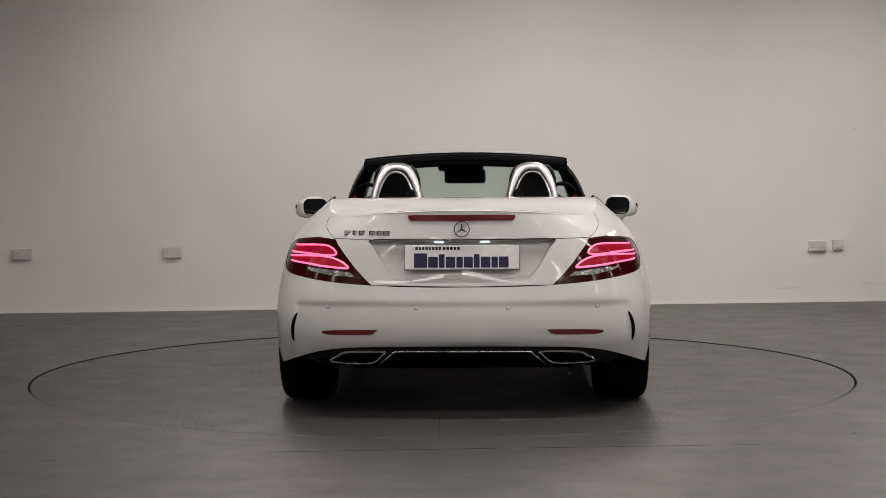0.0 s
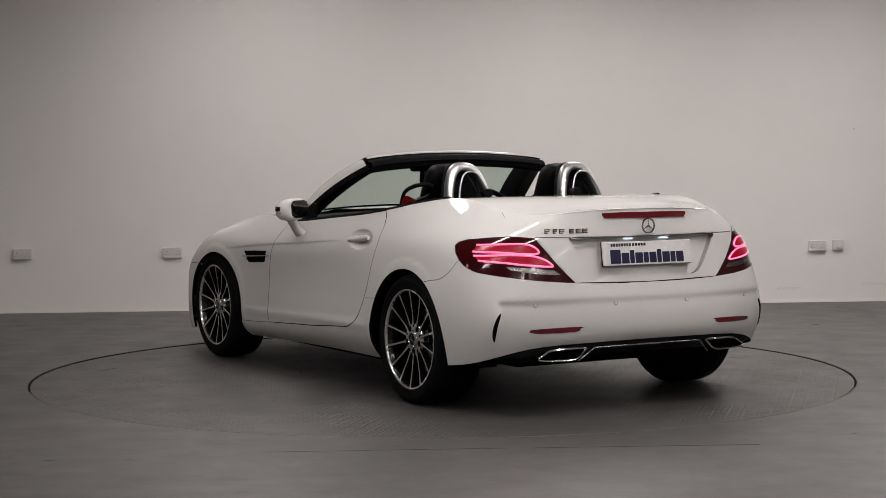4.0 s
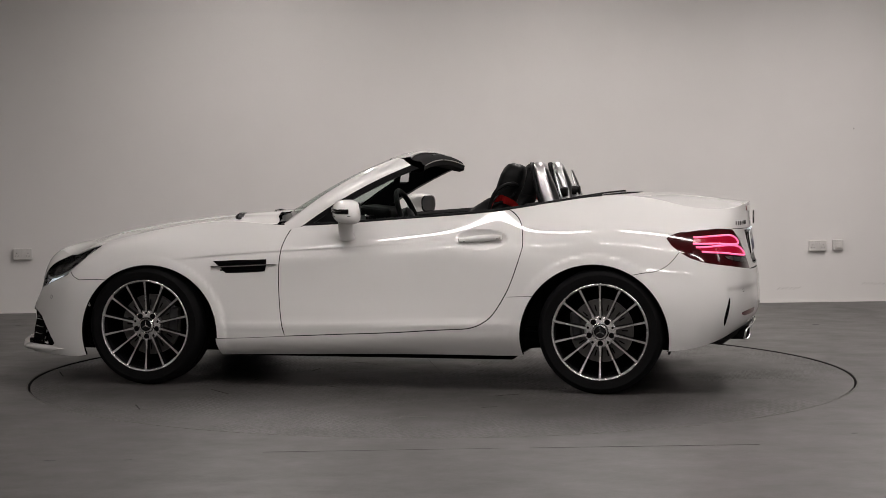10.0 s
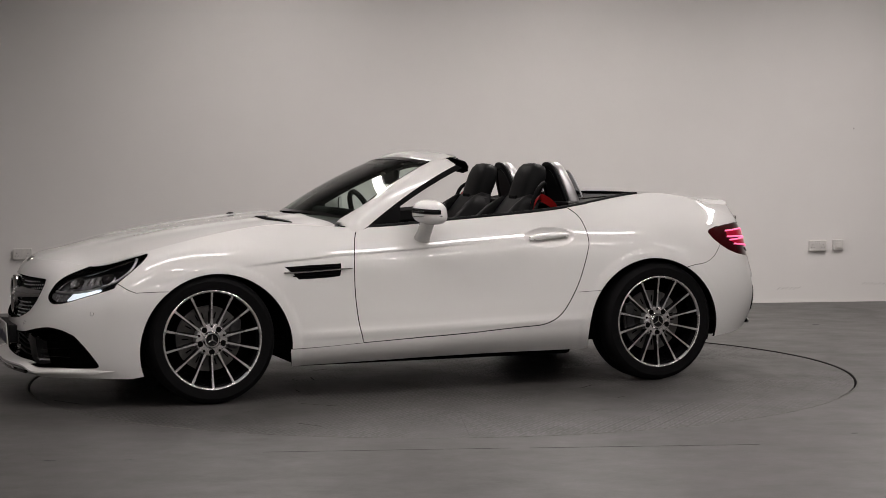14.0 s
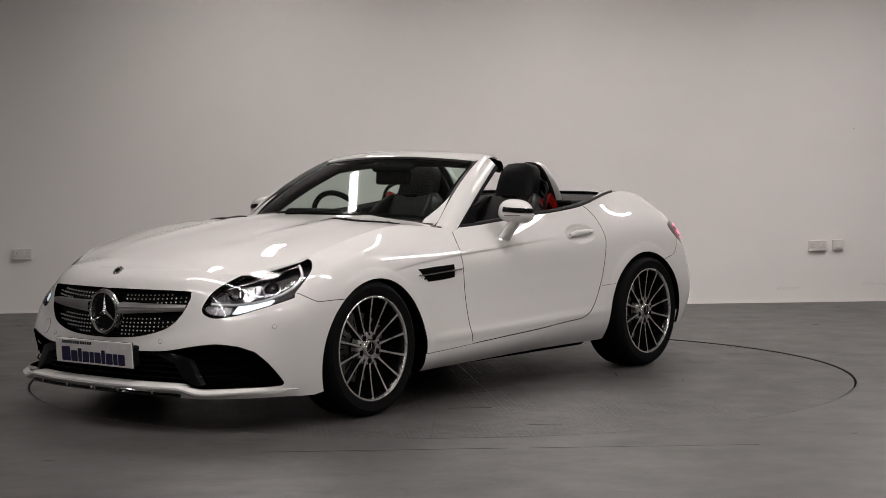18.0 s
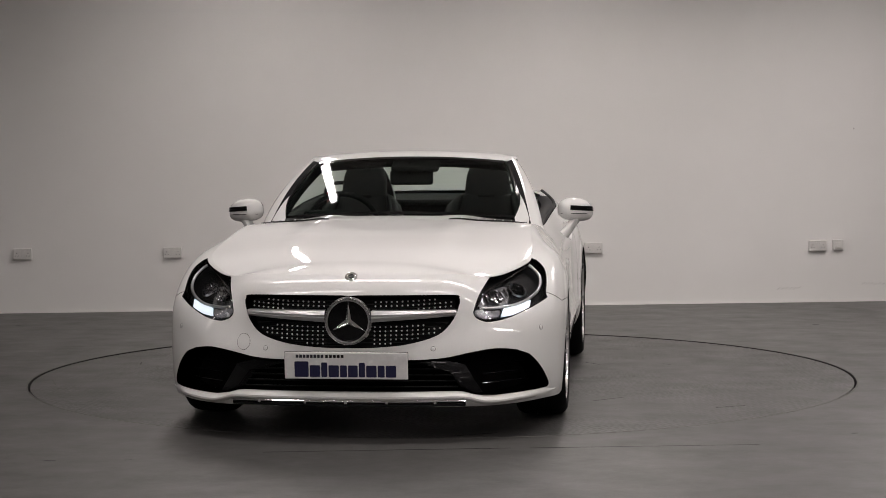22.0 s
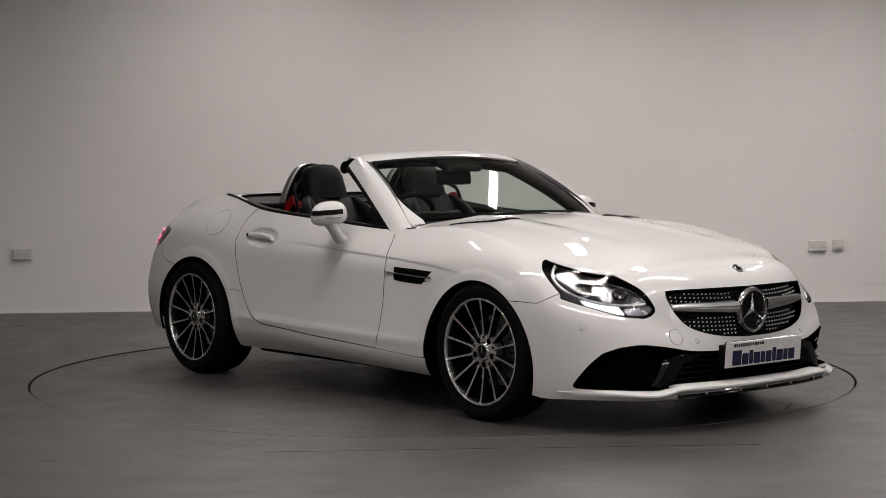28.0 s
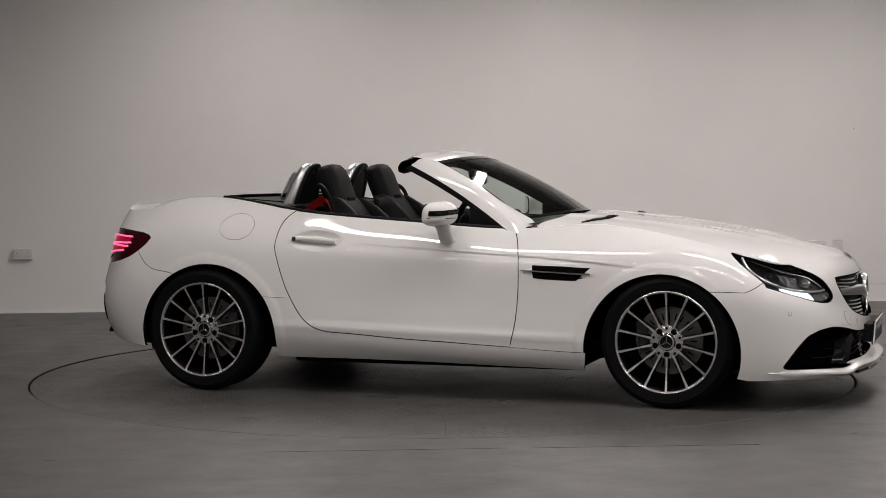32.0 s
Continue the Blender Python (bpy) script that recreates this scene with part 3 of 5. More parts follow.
def crease_points():
    """Extra rows of points that follow the crease, so that its edge stays crisp."""
    pts = [(y, float(np.interp(y, [c[0] for c in CREASE[::-1]], [c[1] for c in CREASE[::-1]])) + d) for y in np.arange(-.44, 1.10, .02) for d in (-.014, -.006, -.0015, .002, .006, .012, .024)]
    dish = [(y, z) for y in np.arange(-.745, -.45, .009) for z in np.arange(.725, .84, .007)]
    return flat(side(pts + dish))


def curve2(pts, steps=5):
    return [(p[0], p[1]) for p in smooth_run([(a, b, 0) for a, b in pts], steps)]


DOOR_REAR, DOOR_FRONT, TAIL_SEAM = curve2(DOOR_REAR, 3), curve2(DOOR_FRONT, 3), curve2(TAIL_SEAM, 3)
HEAD_LAMP = side([(1.505, .737), (1.545, .698), (1.612, .645), (1.675, .600), (1.745, .567)])  # outer lower edge
HEAD_FRONT = on_skin("front", [(.735, .537), (.66, .508), (.59, .497), (.545, .508), (.524, .530)])  # bottom, going inwards
HEAD_INNER = on_skin("front", [(.524, .530), (.527, .560), (.545, .615), (.568, .660)])


def smooth_uv(q, steps=4):
    return [(p[0], p[1]) for p in smooth_run([(a, b, 0) for a, b in q], steps)]


HEAD_IN = smooth_uv(HEAD_LAMP[-1:] + HEAD_FRONT + HEAD_INNER[1:])[1:] + [(3.0, 4.97)]
HEAD_LOW = smooth_uv(HEAD_LAMP)
HEAD_TOP = along(5, 3.15, 4.75, 7) + HEAD_LAMP[:1]
TAIL_OUT = side([(-1.80, .834), (-1.70, .826), (-1.609, .817), (-1.56, .803), (-1.545, .788), (-1.57, .755), (-1.61, .723), (-1.66, .693), (-1.727, .670)])
TAIL_LOW = on_skin("rear", [(.70, .645), (.56, .628), (.415, .617)])
TAIL_IN = on_skin("rear", [(.415, .617), (.50, .705), (.572, .800), (.585, .826)])



def panel(name, uv, mat, label="", both=True, joined=False, **kw):
    data = panel_data(uv, **kw)
    if joined:
        return [part(name, sheet_mesh(name, [data], mat), mat, car, label)]
    return [part(name, sheet_mesh(name, [data], mat, (s,)), mat, car, label) for s in ((1, -1) if both else (1,))]


ARCH_F = side(arch(*FRONT_ARCH, -18, 52))      # bumper side of the front arch
ARCH_F_FENDER = side(arch(*FRONT_ARCH, 52, 182))
ARCH_R_QUARTER = side(arch(*REAR_ARCH, 120, 8))
ARCH_R_BUMPER = side(arch(*REAR_ARCH, 120, 194))
ARCH_R_SILL = side(arch(*REAR_ARCH, 8, -14, 6))
GRILLE = on_skin("front", curve2([(0, .614), (.25, .615), (.44, .612), (.462, .600), (.462, .570), (.435, .505), (.375, .448), (.25, .412), (.10, .398), (0, .397)]))
INTAKE = on_skin("front", curve2([(0, .345), (.26, .345), (.40, .352), (.52, .374), (.62, .386), (.70, .376)], 4)) + on_skin("corner", curve2([(1.865, .352), (1.825, .305), (1.785, .250), (1.760, .212), (1.775, .200)], 4)) + on_skin("front", curve2([(.74, .198), (.66, .195), (.58, .193), (.50, .203), (.26, .206), (0, .206)], 4))
foot_end = ARCH_F[0]
FRONT_BUMPER = (along(0, 0, foot_end[0])[:-1] + ARCH_F + side([(1.50, .5625)]) + side(BUMPER_SEAM[::-1][1:]) + HEAD_LOW[13:] + HEAD_IN
                + along(5, 2.9, 0) + GRILLE + INTAKE)
panel("front_bumper", FRONT_BUMPER, WHITE, joined=True, gap=.0014)

U_DOOR_F = side([(.430, .846)])[0][0]
U_DOOR_R = side([(-.735, .934)])[0][0]
FENDER = (ARCH_F_FENDER + side(SILL_SEAM[:1] + DOOR_FRONT[:-1]) + along(5, U_DOOR_F, 4.85) + HEAD_LOW[:13]
          + side(BUMPER_SEAM[1:]))
CREASE_ROWS = crease_points()
panel("front_fender", FENDER, WHITE, gap=.0016, extra=CREASE_ROWS)
DOOR = side(DOOR_FRONT[:-1]) + along(5, U_DOOR_F, U_DOOR_R) + side(DOOR_REAR[1:] + SILL_SEAM[::-1][1:-2])
doors = panel("door", DOOR, WHITE, "white car door", extra=CREASE_ROWS)
QUARTER = (along(5, U_DOOR_R, 14.0) + TAIL_IN[::-1][:1] + TAIL_OUT[0:7] + side(TAIL_SEAM[::-1][1:]) + ARCH_R_QUARTER[1:] + ARCH_R_SILL[1:] + along(0, 10.95, 7.05)
           + side([(.815, .2)] + SILL_SEAM[:1] + SILL_SEAM[1:-1] + DOOR_REAR[::-1][:-1]))
panel("rear_quarter", QUARTER, WHITE, "white rear quarter panel and sill in one", gap=.0012)
REAR_BUMPER = ARCH_R_BUMPER[1:] + along(0, 13.1, 17) + up(17.0, .3, 2.9) + on_skin("rear", [(0, .608), (.15, .609), (.30, .612)]) + TAIL_LOW[::-1] + TAIL_OUT[::-1][:2] + side(TAIL_SEAM[::-1])
panel("rear_bumper", REAR_BUMPER, WHITE, joined=True, step=.011, gap=.0014)
RECESS = on_skin("rear", curve2([(0, .826), (.20, .826), (.415, .826), (.405, .790), (.365, .725), (.330, .675), (.295, .645), (.24, .633), (.12, .629), (0, .628)], 4))
LID_FACE = TAIL_IN + along(5, 14.0, 17) + RECESS + on_skin("rear", [(0, .612), (.15, .613), (.30, .616)])
lid_face = panel_data(LID_FACE, gap=.0010)
recess_data = panel_data(RECESS + [], lift=-0.028, gap=-0.003, flange=0.0)

# ---- upper surfaces ----
TOP_RUN = skin(np.linspace(0, 17, 600), np.full(600, 5.0))
FRONT_RUN = TOP_RUN[TOP_RUN[:, 1] > 0.40]
REAR_RUN = TOP_RUN[TOP_RUN[:, 1] < -0.70]


def edge_at(run, y):
    o = np.argsort(run[:, 1])
    return np.interp(y, run[o, 1], run[o, 0]), np.interp(y, run[o, 1], run[o, 2])


def smooth_table(rows, y):
    """Smooth curve through (place, height) rows."""
    rows = sorted(rows)
    a, b = np.array([r[0] for r in rows]), np.array([r[1] for r in rows])
    m = np.gradient(b, a)
    i = np.clip(np.searchsorted(a, y) - 1, 0, len(a) - 2)
    h = a[i + 1] - a[i]
    t = np.clip((y - a[i]) / h, 0, 1)
    return (2 * t ** 3 - 3 * t ** 2 + 1) * b[i] + (t ** 3 - 2 * t ** 2 + t) * h * m[i] + (3 * t ** 2 - 2 * t ** 3) * b[i + 1] + (t ** 3 - t ** 2) * h * m[i + 1]


BONNET_LINE = [(1.962, .698), (1.92, .718), (1.785, .752), (1.62, .790), (1.30, .842), (.977, .880), (.816, .897), (.655, .909), (.50, .918)]
DECK_LINE = [(-.70, .975), (-1.0, .992), (-1.20, 1.004), (-1.357, 1.008), (-1.579, .999), (-1.738, .982), (-1.85, .967), (-1.935, .958)]


def bonnet_z(x, y):
    xe, ze = edge_at(FRONT_RUN, y)
    zc = smooth_table(BONNET_LINE, y)
    s = np.clip(np.abs(x) / np.maximum(xe, 1e-3), 0, 1.05)
    dome = 0.009 * np.exp(-((np.abs(x) - .34) / .075) ** 2) * np.clip((1.75 - y) / .5, 0, 1)
    return ze + (zc - ze) * (1 - s ** 2.6) + dome * (1 - s ** 4)


def deck_z(x, y):
    xe, ze = edge_at(REAR_RUN, y)
    zc = smooth_table(DECK_LINE, y)
    s = np.clip(np.abs(x) / np.maximum(xe, 1e-3), 0, 1.05)
    return ze + (zc - ze) * (1 - s ** 2.4)


def top_data(outline, zf, gap=0.0032, step=0.022, flange=0.014):
    V, F, n = sheet(shrink(np.array(outline, float), gap), step)
    z = zf(V[:, 0], V[:, 1])
    e = 0.006
    gx = (zf(V[:, 0] + e, V[:, 1]) - zf(V[:, 0] - e, V[:, 1])) / (2 * e)
    gy = (zf(V[:, 0], V[:, 1] + e) - zf(V[:, 0], V[:, 1] - e)) / (2 * e)
    gx, gy = np.clip(gx, -1.2, 1.2), np.clip(gy, -1.2, 1.2)
    N = np.stack([-gx, -gy, np.ones_like(gx)], 1)
    N /= np.linalg.norm(N, axis=1, keepdims=True)
    X = np.stack([V[:, 0], V[:, 1], z], 1)
    a, b, c = X[F[:, 0]], X[F[:, 1]], X[F[:, 2]]
    if np.cross(b - a, c - a)[:, 2].sum() < 0:
        F = F[:, ::-1]
    seen = {(f[k], f[(k + 1) % 3]) for f in F for k in range(3)}
    return X, N, F, [q for q in seen if (q[1], q[0]) not in seen], flange


def both_sides(half):
    """A full outline from its right half, listed from the front middle to the rear middle."""
    return list(half) + [(-x, y) for x, y in half[::-1] if x > 1e-4]


top_run = [(p[0], p[1]) for p in FRONT_RUN[::6] if p[1] > 0.55]
BONNET = both_sides(top_run + curve2([(.688, .535), (.62, .545), (.45, .60), (.22, .635), (0, .645)]))
bonnet = part("bonnet", sheet_mesh("bonnet", [top_data(BONNET, bonnet_z, gap=np.where(np.array(BONNET)[:, 1:] < 1.70, -.003, .0010), flange=.006)], WHITE, (1,), dark=False), WHITE, car)
rear_run = [(p[0], p[1]) for p in REAR_RUN[::6] if p[1] < -0.86]
LID = both_sides(rear_run[::-1] + curve2([(.725, -.86), (.67, -.95), (.625, -1.10), (.52, -1.24), (.30, -1.335), (0, -1.36)]))
lid_top = top_data(LID, deck_z, gap=-.003, flange=.004)
X, N, F, E2, fl = lid_face
mirror = (X * [-1, 1, 1], N * [-1, 1, 1], F[:, ::-1], [(b, a) for a, b in E2], fl)
boot_lid = part("boot_lid", sheet_mesh("boot_lid", [lid_top, lid_face, mirror], WHITE, (1,), dark=False), WHITE, car)
part("plate_recess", sheet_mesh("plate_recess", [recess_data], WHITE), WHITE, boot_lid)

# dark inner body that shows through the joints
INNER = along(0, 0, foot_end[0])[:-1] + ARCH_F + ARCH_F_FENDER[1:] + along(0, 7.05, 10.95) + ARCH_R_SILL[::-1] + ARCH_R_QUARTER[::-1][1:] + ARCH_R_BUMPER[1:] + along(0, 13.1, 17) + on_skin('rear', [(0, .600), (.15, .601), (.30, .604), (.42, .608)]) + TAIL_IN[1:] + along(5, 14, 4.85) + HEAD_LOW + HEAD_IN + along(5, 2.9, 0) + GRILLE + INTAKE
part("inner_body", sheet_mesh("inner_body", [panel_data(INNER, gap=0.0, step=0.04, flange=0.0, lift=-0.013)], DARK), DARK, car, "dark body shell behind the panel joints")

# ---- windscreen, pillars and header ----


def grid_mesh(bm, rows):
    V = [[bm.verts.new(p) for p in r] for r in rows]
    for A, B in zip(V, V[1:]):
        for k in range(len(A) - 1):
            bm.faces.new((A[k], A[k + 1], B[k + 1], B[k]))
    return bm


def screen(s, t, lift=0.0):
    b = Vector((.668 * s, .600 - .165 * s * s, .916 - .032 * s * s))
    h = Vector((.540 * s, .010 - .070 * s * s, 1.212 - .030 * s * s))
    n = Vector((.25 * s, .42, .88)).normalized()
    return b.lerp(h, t) + n * (.020 * 4 * t * (1 - t) + lift)


part("windscreen", grid_mesh(bmesh.new(), [[screen(s, t) for s in np.linspace(-1, 1, 41)] for t in np.linspace(0, 1, 17)]), GLASS, car, "clear laminated windscreen glass", smooth=True, sharp=0)


def band(s0, s1, t0, t1, lift):
    n = 30
    return grid_mesh(bmesh.new(), [[screen(s, t, lift) for s in np.linspace(s0, s1, n)] for t in np.linspace(t0, t1, n)])


def pillar(sgn):
    def line(a, b, bow, end=1.0):
        return [Vector(a) + (Vector(b) - Vector(a)) * t + Vector(bow) * (4 * max(t, 0) * (1 - t)) for t in np.linspace(-.09, end, 27)]
    up_ = line((.672, .450, .886), (.545, -.055, 1.190), (.006, .012, .022))
    top = line((.700, .440, .884), (.556, -.085, 1.197), (.014, .012, .024))
    mid = line((.728, .420, .866), (.566, -.120, 1.190), (.018, .010, .022))
    low = line((.735, .375, .850), (.566, -.175, 1.164), (.016, .006, .020))
    seal = line((.728, .335, .852), (.556, -.215, 1.148), (.012, .004, .018))
    inn = line((.640, .330, .858), (.500, -.215, 1.150), (.006, .004, .018))
    inn2 = line((.625, .440, .880), (.505, -.050, 1.178), (.0, .010, .018))
    def m(P):
        return [Vector((p.x * sgn, p.y, p.z)) for p in P]
    skin_lines = [line((.672, .450, .886), (.545, -.055, 1.190), (.006, .012, .022), 1.03), line((.700, .440, .884), (.556, -.085, 1.197), (.014, .012, .024), 1.03),
                  line((.728, .420, .866), (.566, -.120, 1.190), (.018, .010, .022), 1.02), low]
    a = part("pillar", grid_mesh(bmesh.new(), [m(P) for P in skin_lines]), WHITE, car, "white windscreen pillar", smooth=True, sharp=60)
    part("seal", grid_mesh(bmesh.new(), [m(P) for P in (low, seal, inn, inn2, up_)]), BLACK_TRIM, a, "black rubber seal", smooth=True)


pillar(1)
pillar(-1)


def pillar_base(sgn):
    """The pillar's foot flares over the lower corner of the glass."""
    rows = []
    for t in np.linspace(-.14, .42, 25):
        k = min(max((.42 - t) / .42, 0), 1.0)
        s0 = .975 - .085 * k * k
        rows.append([screen(sgn * (s0 + (1.045 - s0) * f), t, .004 + .006 * math.sin(math.pi * min(f * 1.6, 1) / 2)) for f in np.linspace(0, 1, 8)])
    part("pillar_foot", grid_mesh(bmesh.new(), rows), WHITE, car, "white flared pillar foot", smooth=True, sharp=60)


pillar_base(1)
pillar_base(-1)


def header_rows(profile):
    rows = []
    for s in np.linspace(-1, 1, 41):
        bow = s * s
        rows.append([Vector((.566 * s, y - (.075 if y > -.11 else .045 if y > -.16 else .015) * bow, z - .033 * bow - (.002 * bow ** 6))) for y, z in profile])
    return rows


header = part("header", grid_mesh(bmesh.new(), header_rows([(.012, 1.209), (.004, 1.216), (-.05, 1.236), (-.10, 1.2445), (-.122, 1.2455), (-.129, 1.243), (-.132, 1.237), (-.132, 1.230)])), WHITE, car, "white windscreen header rail", smooth=True, sharp=50)
part("seal", grid_mesh(bmesh.new(), header_rows([(-.126, 1.231), (-.140, 1.2295), (-.143, 1.234), (-.162, 1.233), (-.166, 1.227), (-.20, 1.216), (-.205, 1.220), (-.218, 1.212), (-.232, 1.190), (-.228, 1.165), (-.20, 1.155), (-.06, 1.172), (0.0, 1.196), (.010, 1.207)])), HEADER_SEAL, header, "black roof seal and lining", smooth=True)

# ---- wheels ----
TYRE_R = 0.318


def wheel_mesh(width):
    w = width / 2
    tyre = lathe(bmesh.new(), [(.238, -w + .012), (.246, -w + .002), (.262, -w), (.288, -w - .003), (.303, -w + .006), (.312, -w + .020), (TYRE_R, -w + .045), (TYRE_R, -.028), (TYRE_R - .006, -.026), (TYRE_R - .006, -.020), (TYRE_R, -.018),
                               (TYRE_R, .018), (TYRE_R - .006, .020), (TYRE_R - .006, .026), (TYRE_R, .028), (TYRE_R, w - .045), (.312, w - .020), (.303, w - .006), (.288, w + .003), (.262, w), (.246, w - .002), (.238, w - .012)], "x", 72)
    barrel = lathe(bmesh.new(), [(.240, w - .006), (.233, w - .014), (.226, w - .05), (.215, w - .10), (.205, 0), (.215, -w + .02)], "x", 64)
    lip = lathe(bmesh.new(), [(.2335, w - .020), (.2335, w - .009), (.2365, w - .003), (.2425, w - .001), (.2475, w - .004), (.2475, w - .012)], "x", 72)
    return tyre, barrel, lip


def spoke(n_spokes, k, w):
    """A thin tapered spoke; its sides are black, its face cut bright."""
    a = 2 * math.pi * k / n_spokes + math.radians(90)
    rad = Vector((0, math.cos(a), math.sin(a)))
    tan = Vector((0, -math.sin(a), math.cos(a)))
    body, face = bmesh.new(), bmesh.new()
    rows_b, rows_f = [], []
    for i in range(6):
        t = i / 5
        r = .070 + (.2345 - .070) * t
        half = .0082 - .0032 * math.sin(math.pi * min(t * 1.1, 1)) - .0008 * t
        x = w - .030 + .020 * t ** 1.5
        deep = .030
        c = rad * r
        rows_b.append([c + tan * (half + .004) + Vector((x - deep, 0, 0)), c + tan * half + Vector((x, 0, 0)), c - tan * half + Vector((x, 0, 0)), c - tan * (half + .004) + Vector((x - deep, 0, 0))])
        rows_f.append([c + tan * (half * .80) + Vector((x + .0015, 0, 0)), c - tan * (half * .80) + Vector((x + .0015, 0, 0))])
    grid_mesh(body, rows_b)
    grid_mesh(face, rows_f)
    return body, face


def build_wheel(sgn, y, width, face_x, n_spokes=14):
    hub = thing("wheel", pose(face_x * sgn, y, TYRE_R, 0, 0, 0 if sgn > 0 else 180), "", "")
    hub.parent = car
    tagged(hub, "black multi-spoke alloy wheel with machined faces")
    w = width / 2
    tyre, barrel, lip = wheel_mesh(width)
    part("tyre", tyre, RUBBER, hub, "black low-profile tyre", smooth=True)
    part("rim", barrel, RIM_BLACK, hub, smooth=True)
    part("rim_lip", lip, RIM_CUT, hub, "bright machined rim edge", smooth=True)
    for k in range(n_spokes):
        b, f = spoke(n_spokes, k, w)
        s = part("spoke", b, RIM_BLACK, hub)
        part("spoke_face", f, RIM_CUT, hub)
    bm = lathe(bmesh.new(), [(.0, w - .030), (.068, w - .030), (.078, w - .033), (.084, w - .045), (.084, w - .07)], "x", 40)
    part("hub", bm, RIM_CUT, hub, "machined hub", smooth=True)
    for k in range(5):
        a = 2 * math.pi * (k + .5) / 5 + math.radians(90)
        bm = lathe(bmesh.new(), [(.0, w - .0284), (.0125, w - .0284), (.0145, w - .0288)], "x", 18, (0, .060 * math.cos(a), .060 * math.sin(a)))
        part("bolt_hole", bm, DARK, hub)
        a += math.pi / 5
        bm = lathe(bmesh.new(), [(.0, w - .0284), (.0055, w - .0284), (.0065, w - .0288)], "x", 12, (0, .066 * math.cos(a), .066 * math.sin(a)))
        part("bolt_hole", bm, DARK, hub)
    cap = part("centre_cap", lathe(bmesh.new(), [(.0, w - .019), (.026, w - .020), (.030, w - .024), (.031, w - .030)], "x", 28), GLOSS_BLACK, hub, "black centre cap with a bright ring", smooth=True)
    part("cap_ring", lathe(bmesh.new(), [(.0285, w - .0215), (.0300, w - .0185), (.0365, w - .0195), (.043, w - .026), (.044, w - .030)], "x", 32), CHROME, hub, smooth=True)
    bm = bmesh.new()
    for k in range(3):
        a = 2 * math.pi * k / 3 + math.radians(90)
        tube(bm, [(w - .0185, 0, 0), (w - .0185, .025 * math.cos(a), .025 * math.sin(a))], [.0035, .0012], 6)
    part("cap_mark", bm, CHROME, hub)
    # added black disc, stands in for the shade behind the spokes
    part("dark_backing", lathe(bmesh.new(), [(.0, w - .128), (.2125, w - .128)], "x", 40), DARK, hub)
    part("brake_disc", lathe(bmesh.new(), [(.07, w - .098), (.162, w - .098), (.162, w - .120), (.07, w - .120)], "x", 48), DISC, hub, "bare iron brake disc")
    for k in range(24):
        a = 2 * math.pi * k / 24
        part("disc_slot", new_box((.001, .006, .032), (w - .0972, .118 * math.cos(a), .118 * math.sin(a)), Euler((a - math.pi / 2, 0, 0)).to_matrix()), DARK, hub)
    front = 1 if y > 0 else -1
    bm = new_box((.05, .055, .15), (w - .108, -.128 * sgn * front, .02), Euler((.12 * front * sgn, 0, 0)).to_matrix(), .012)
    part("caliper", bm, CALIPER, hub, "grey brake caliper")
    return hub


for sg in (1, -1):
    build_wheel(sg, 1.215, .225, .778)
    build_wheel(sg, -1.215, .245, .772)


def wheel_liner(y, z):
    for sg in (1, -1):
        bm = bmesh.new()
        rows = []
        for a in np.linspace(-20, 200, 34):
            c, s = math.cos(radians(a)), math.sin(radians(a))
            rows.append([Vector((sg * x, y + r * c, max(z + r * s, .20))) for x, r in ((.868 if s > .35 else .80, .384), (.79, .388), (.60, .380), (.56, .30))])
        part("wheel_liner", grid_mesh(bm, rows), DARK, car, "black wheel arch liner")


wheel_liner(1.192, .27)
wheel_liner(-1.183, .28)

# underbody and cabin tub
part("underbody", new_box((1.50, 3.40, .08), (0, .04, .26), bevel=.03), DARK, car, "black underbody")
# unseen trays, added to block light that would pass under the car
part("floor_shade_tray", new_box((1.50, 1.52, .07), (0, 0, .188), bevel=.02), DARK, car, "black under-floor tray, added to keep light off the floor beneath")
part("engine_shade_tray", new_box((1.10, 1.00, .06), (0, 1.36, .185), bevel=.02), DARK, car, "black under-floor tray, added to keep light off the floor beneath")
part("rear_shade_tray", new_box((1.06, .80, .06), (0, -1.22, .225), bevel=.02), DARK, car, "black under-floor tray, added to keep light off the floor beneath")
part("cabin_floor", new_box((1.36, 1.35, .02), (0, -.20, .30)), FABRIC, car, "black carpet")
# ---- helpers that set things on the flank ----


def spot(view, p, lift=0.0, s=1):
    """A pose on the flank: local z points out of the skin."""
    u, v = on_skin(view, [p])[0]
    X, N = skin(u, v), skin_normal(np.array(u), np.array(v))
    X, N = Vector(X + N * lift), Vector(N)
    if s < 0:
        X.x, N.x = -X.x, -N.x
    return Matrix.Translation(X) @ N.to_track_quat("Z", "Y").to_matrix().to_4x4()


def skin_run(view, pts, lift, s=1, steps=6, closed=False):
    """A smooth run of points over the flank."""
    out = []
    q = on_skin(view, pts) if view else pts
    for u, v, *_ in smooth_run([(a, b, 0) for a, b in q], steps, closed):
        u, v = np.array(u), np.array(v)
        X = skin(u, v) + skin_normal(u, v) * lift
        out.append(Vector((X[0] * s, X[1], X[2])))
    return out


def inlay(name, uv, mat, parent, lift, label="", sides=(1, -1), flange=0.004, step=0.02):
    """A small panel laid a little above or below the flank, one object a side."""
    data = panel_data(uv, gap=0.0, step=step, flange=flange, lift=lift)
    return [part(name, sheet_mesh(name, [data], mat, (s,)), mat, parent[i] if isinstance(parent, list) else parent, label) for i, s in enumerate(sides)]


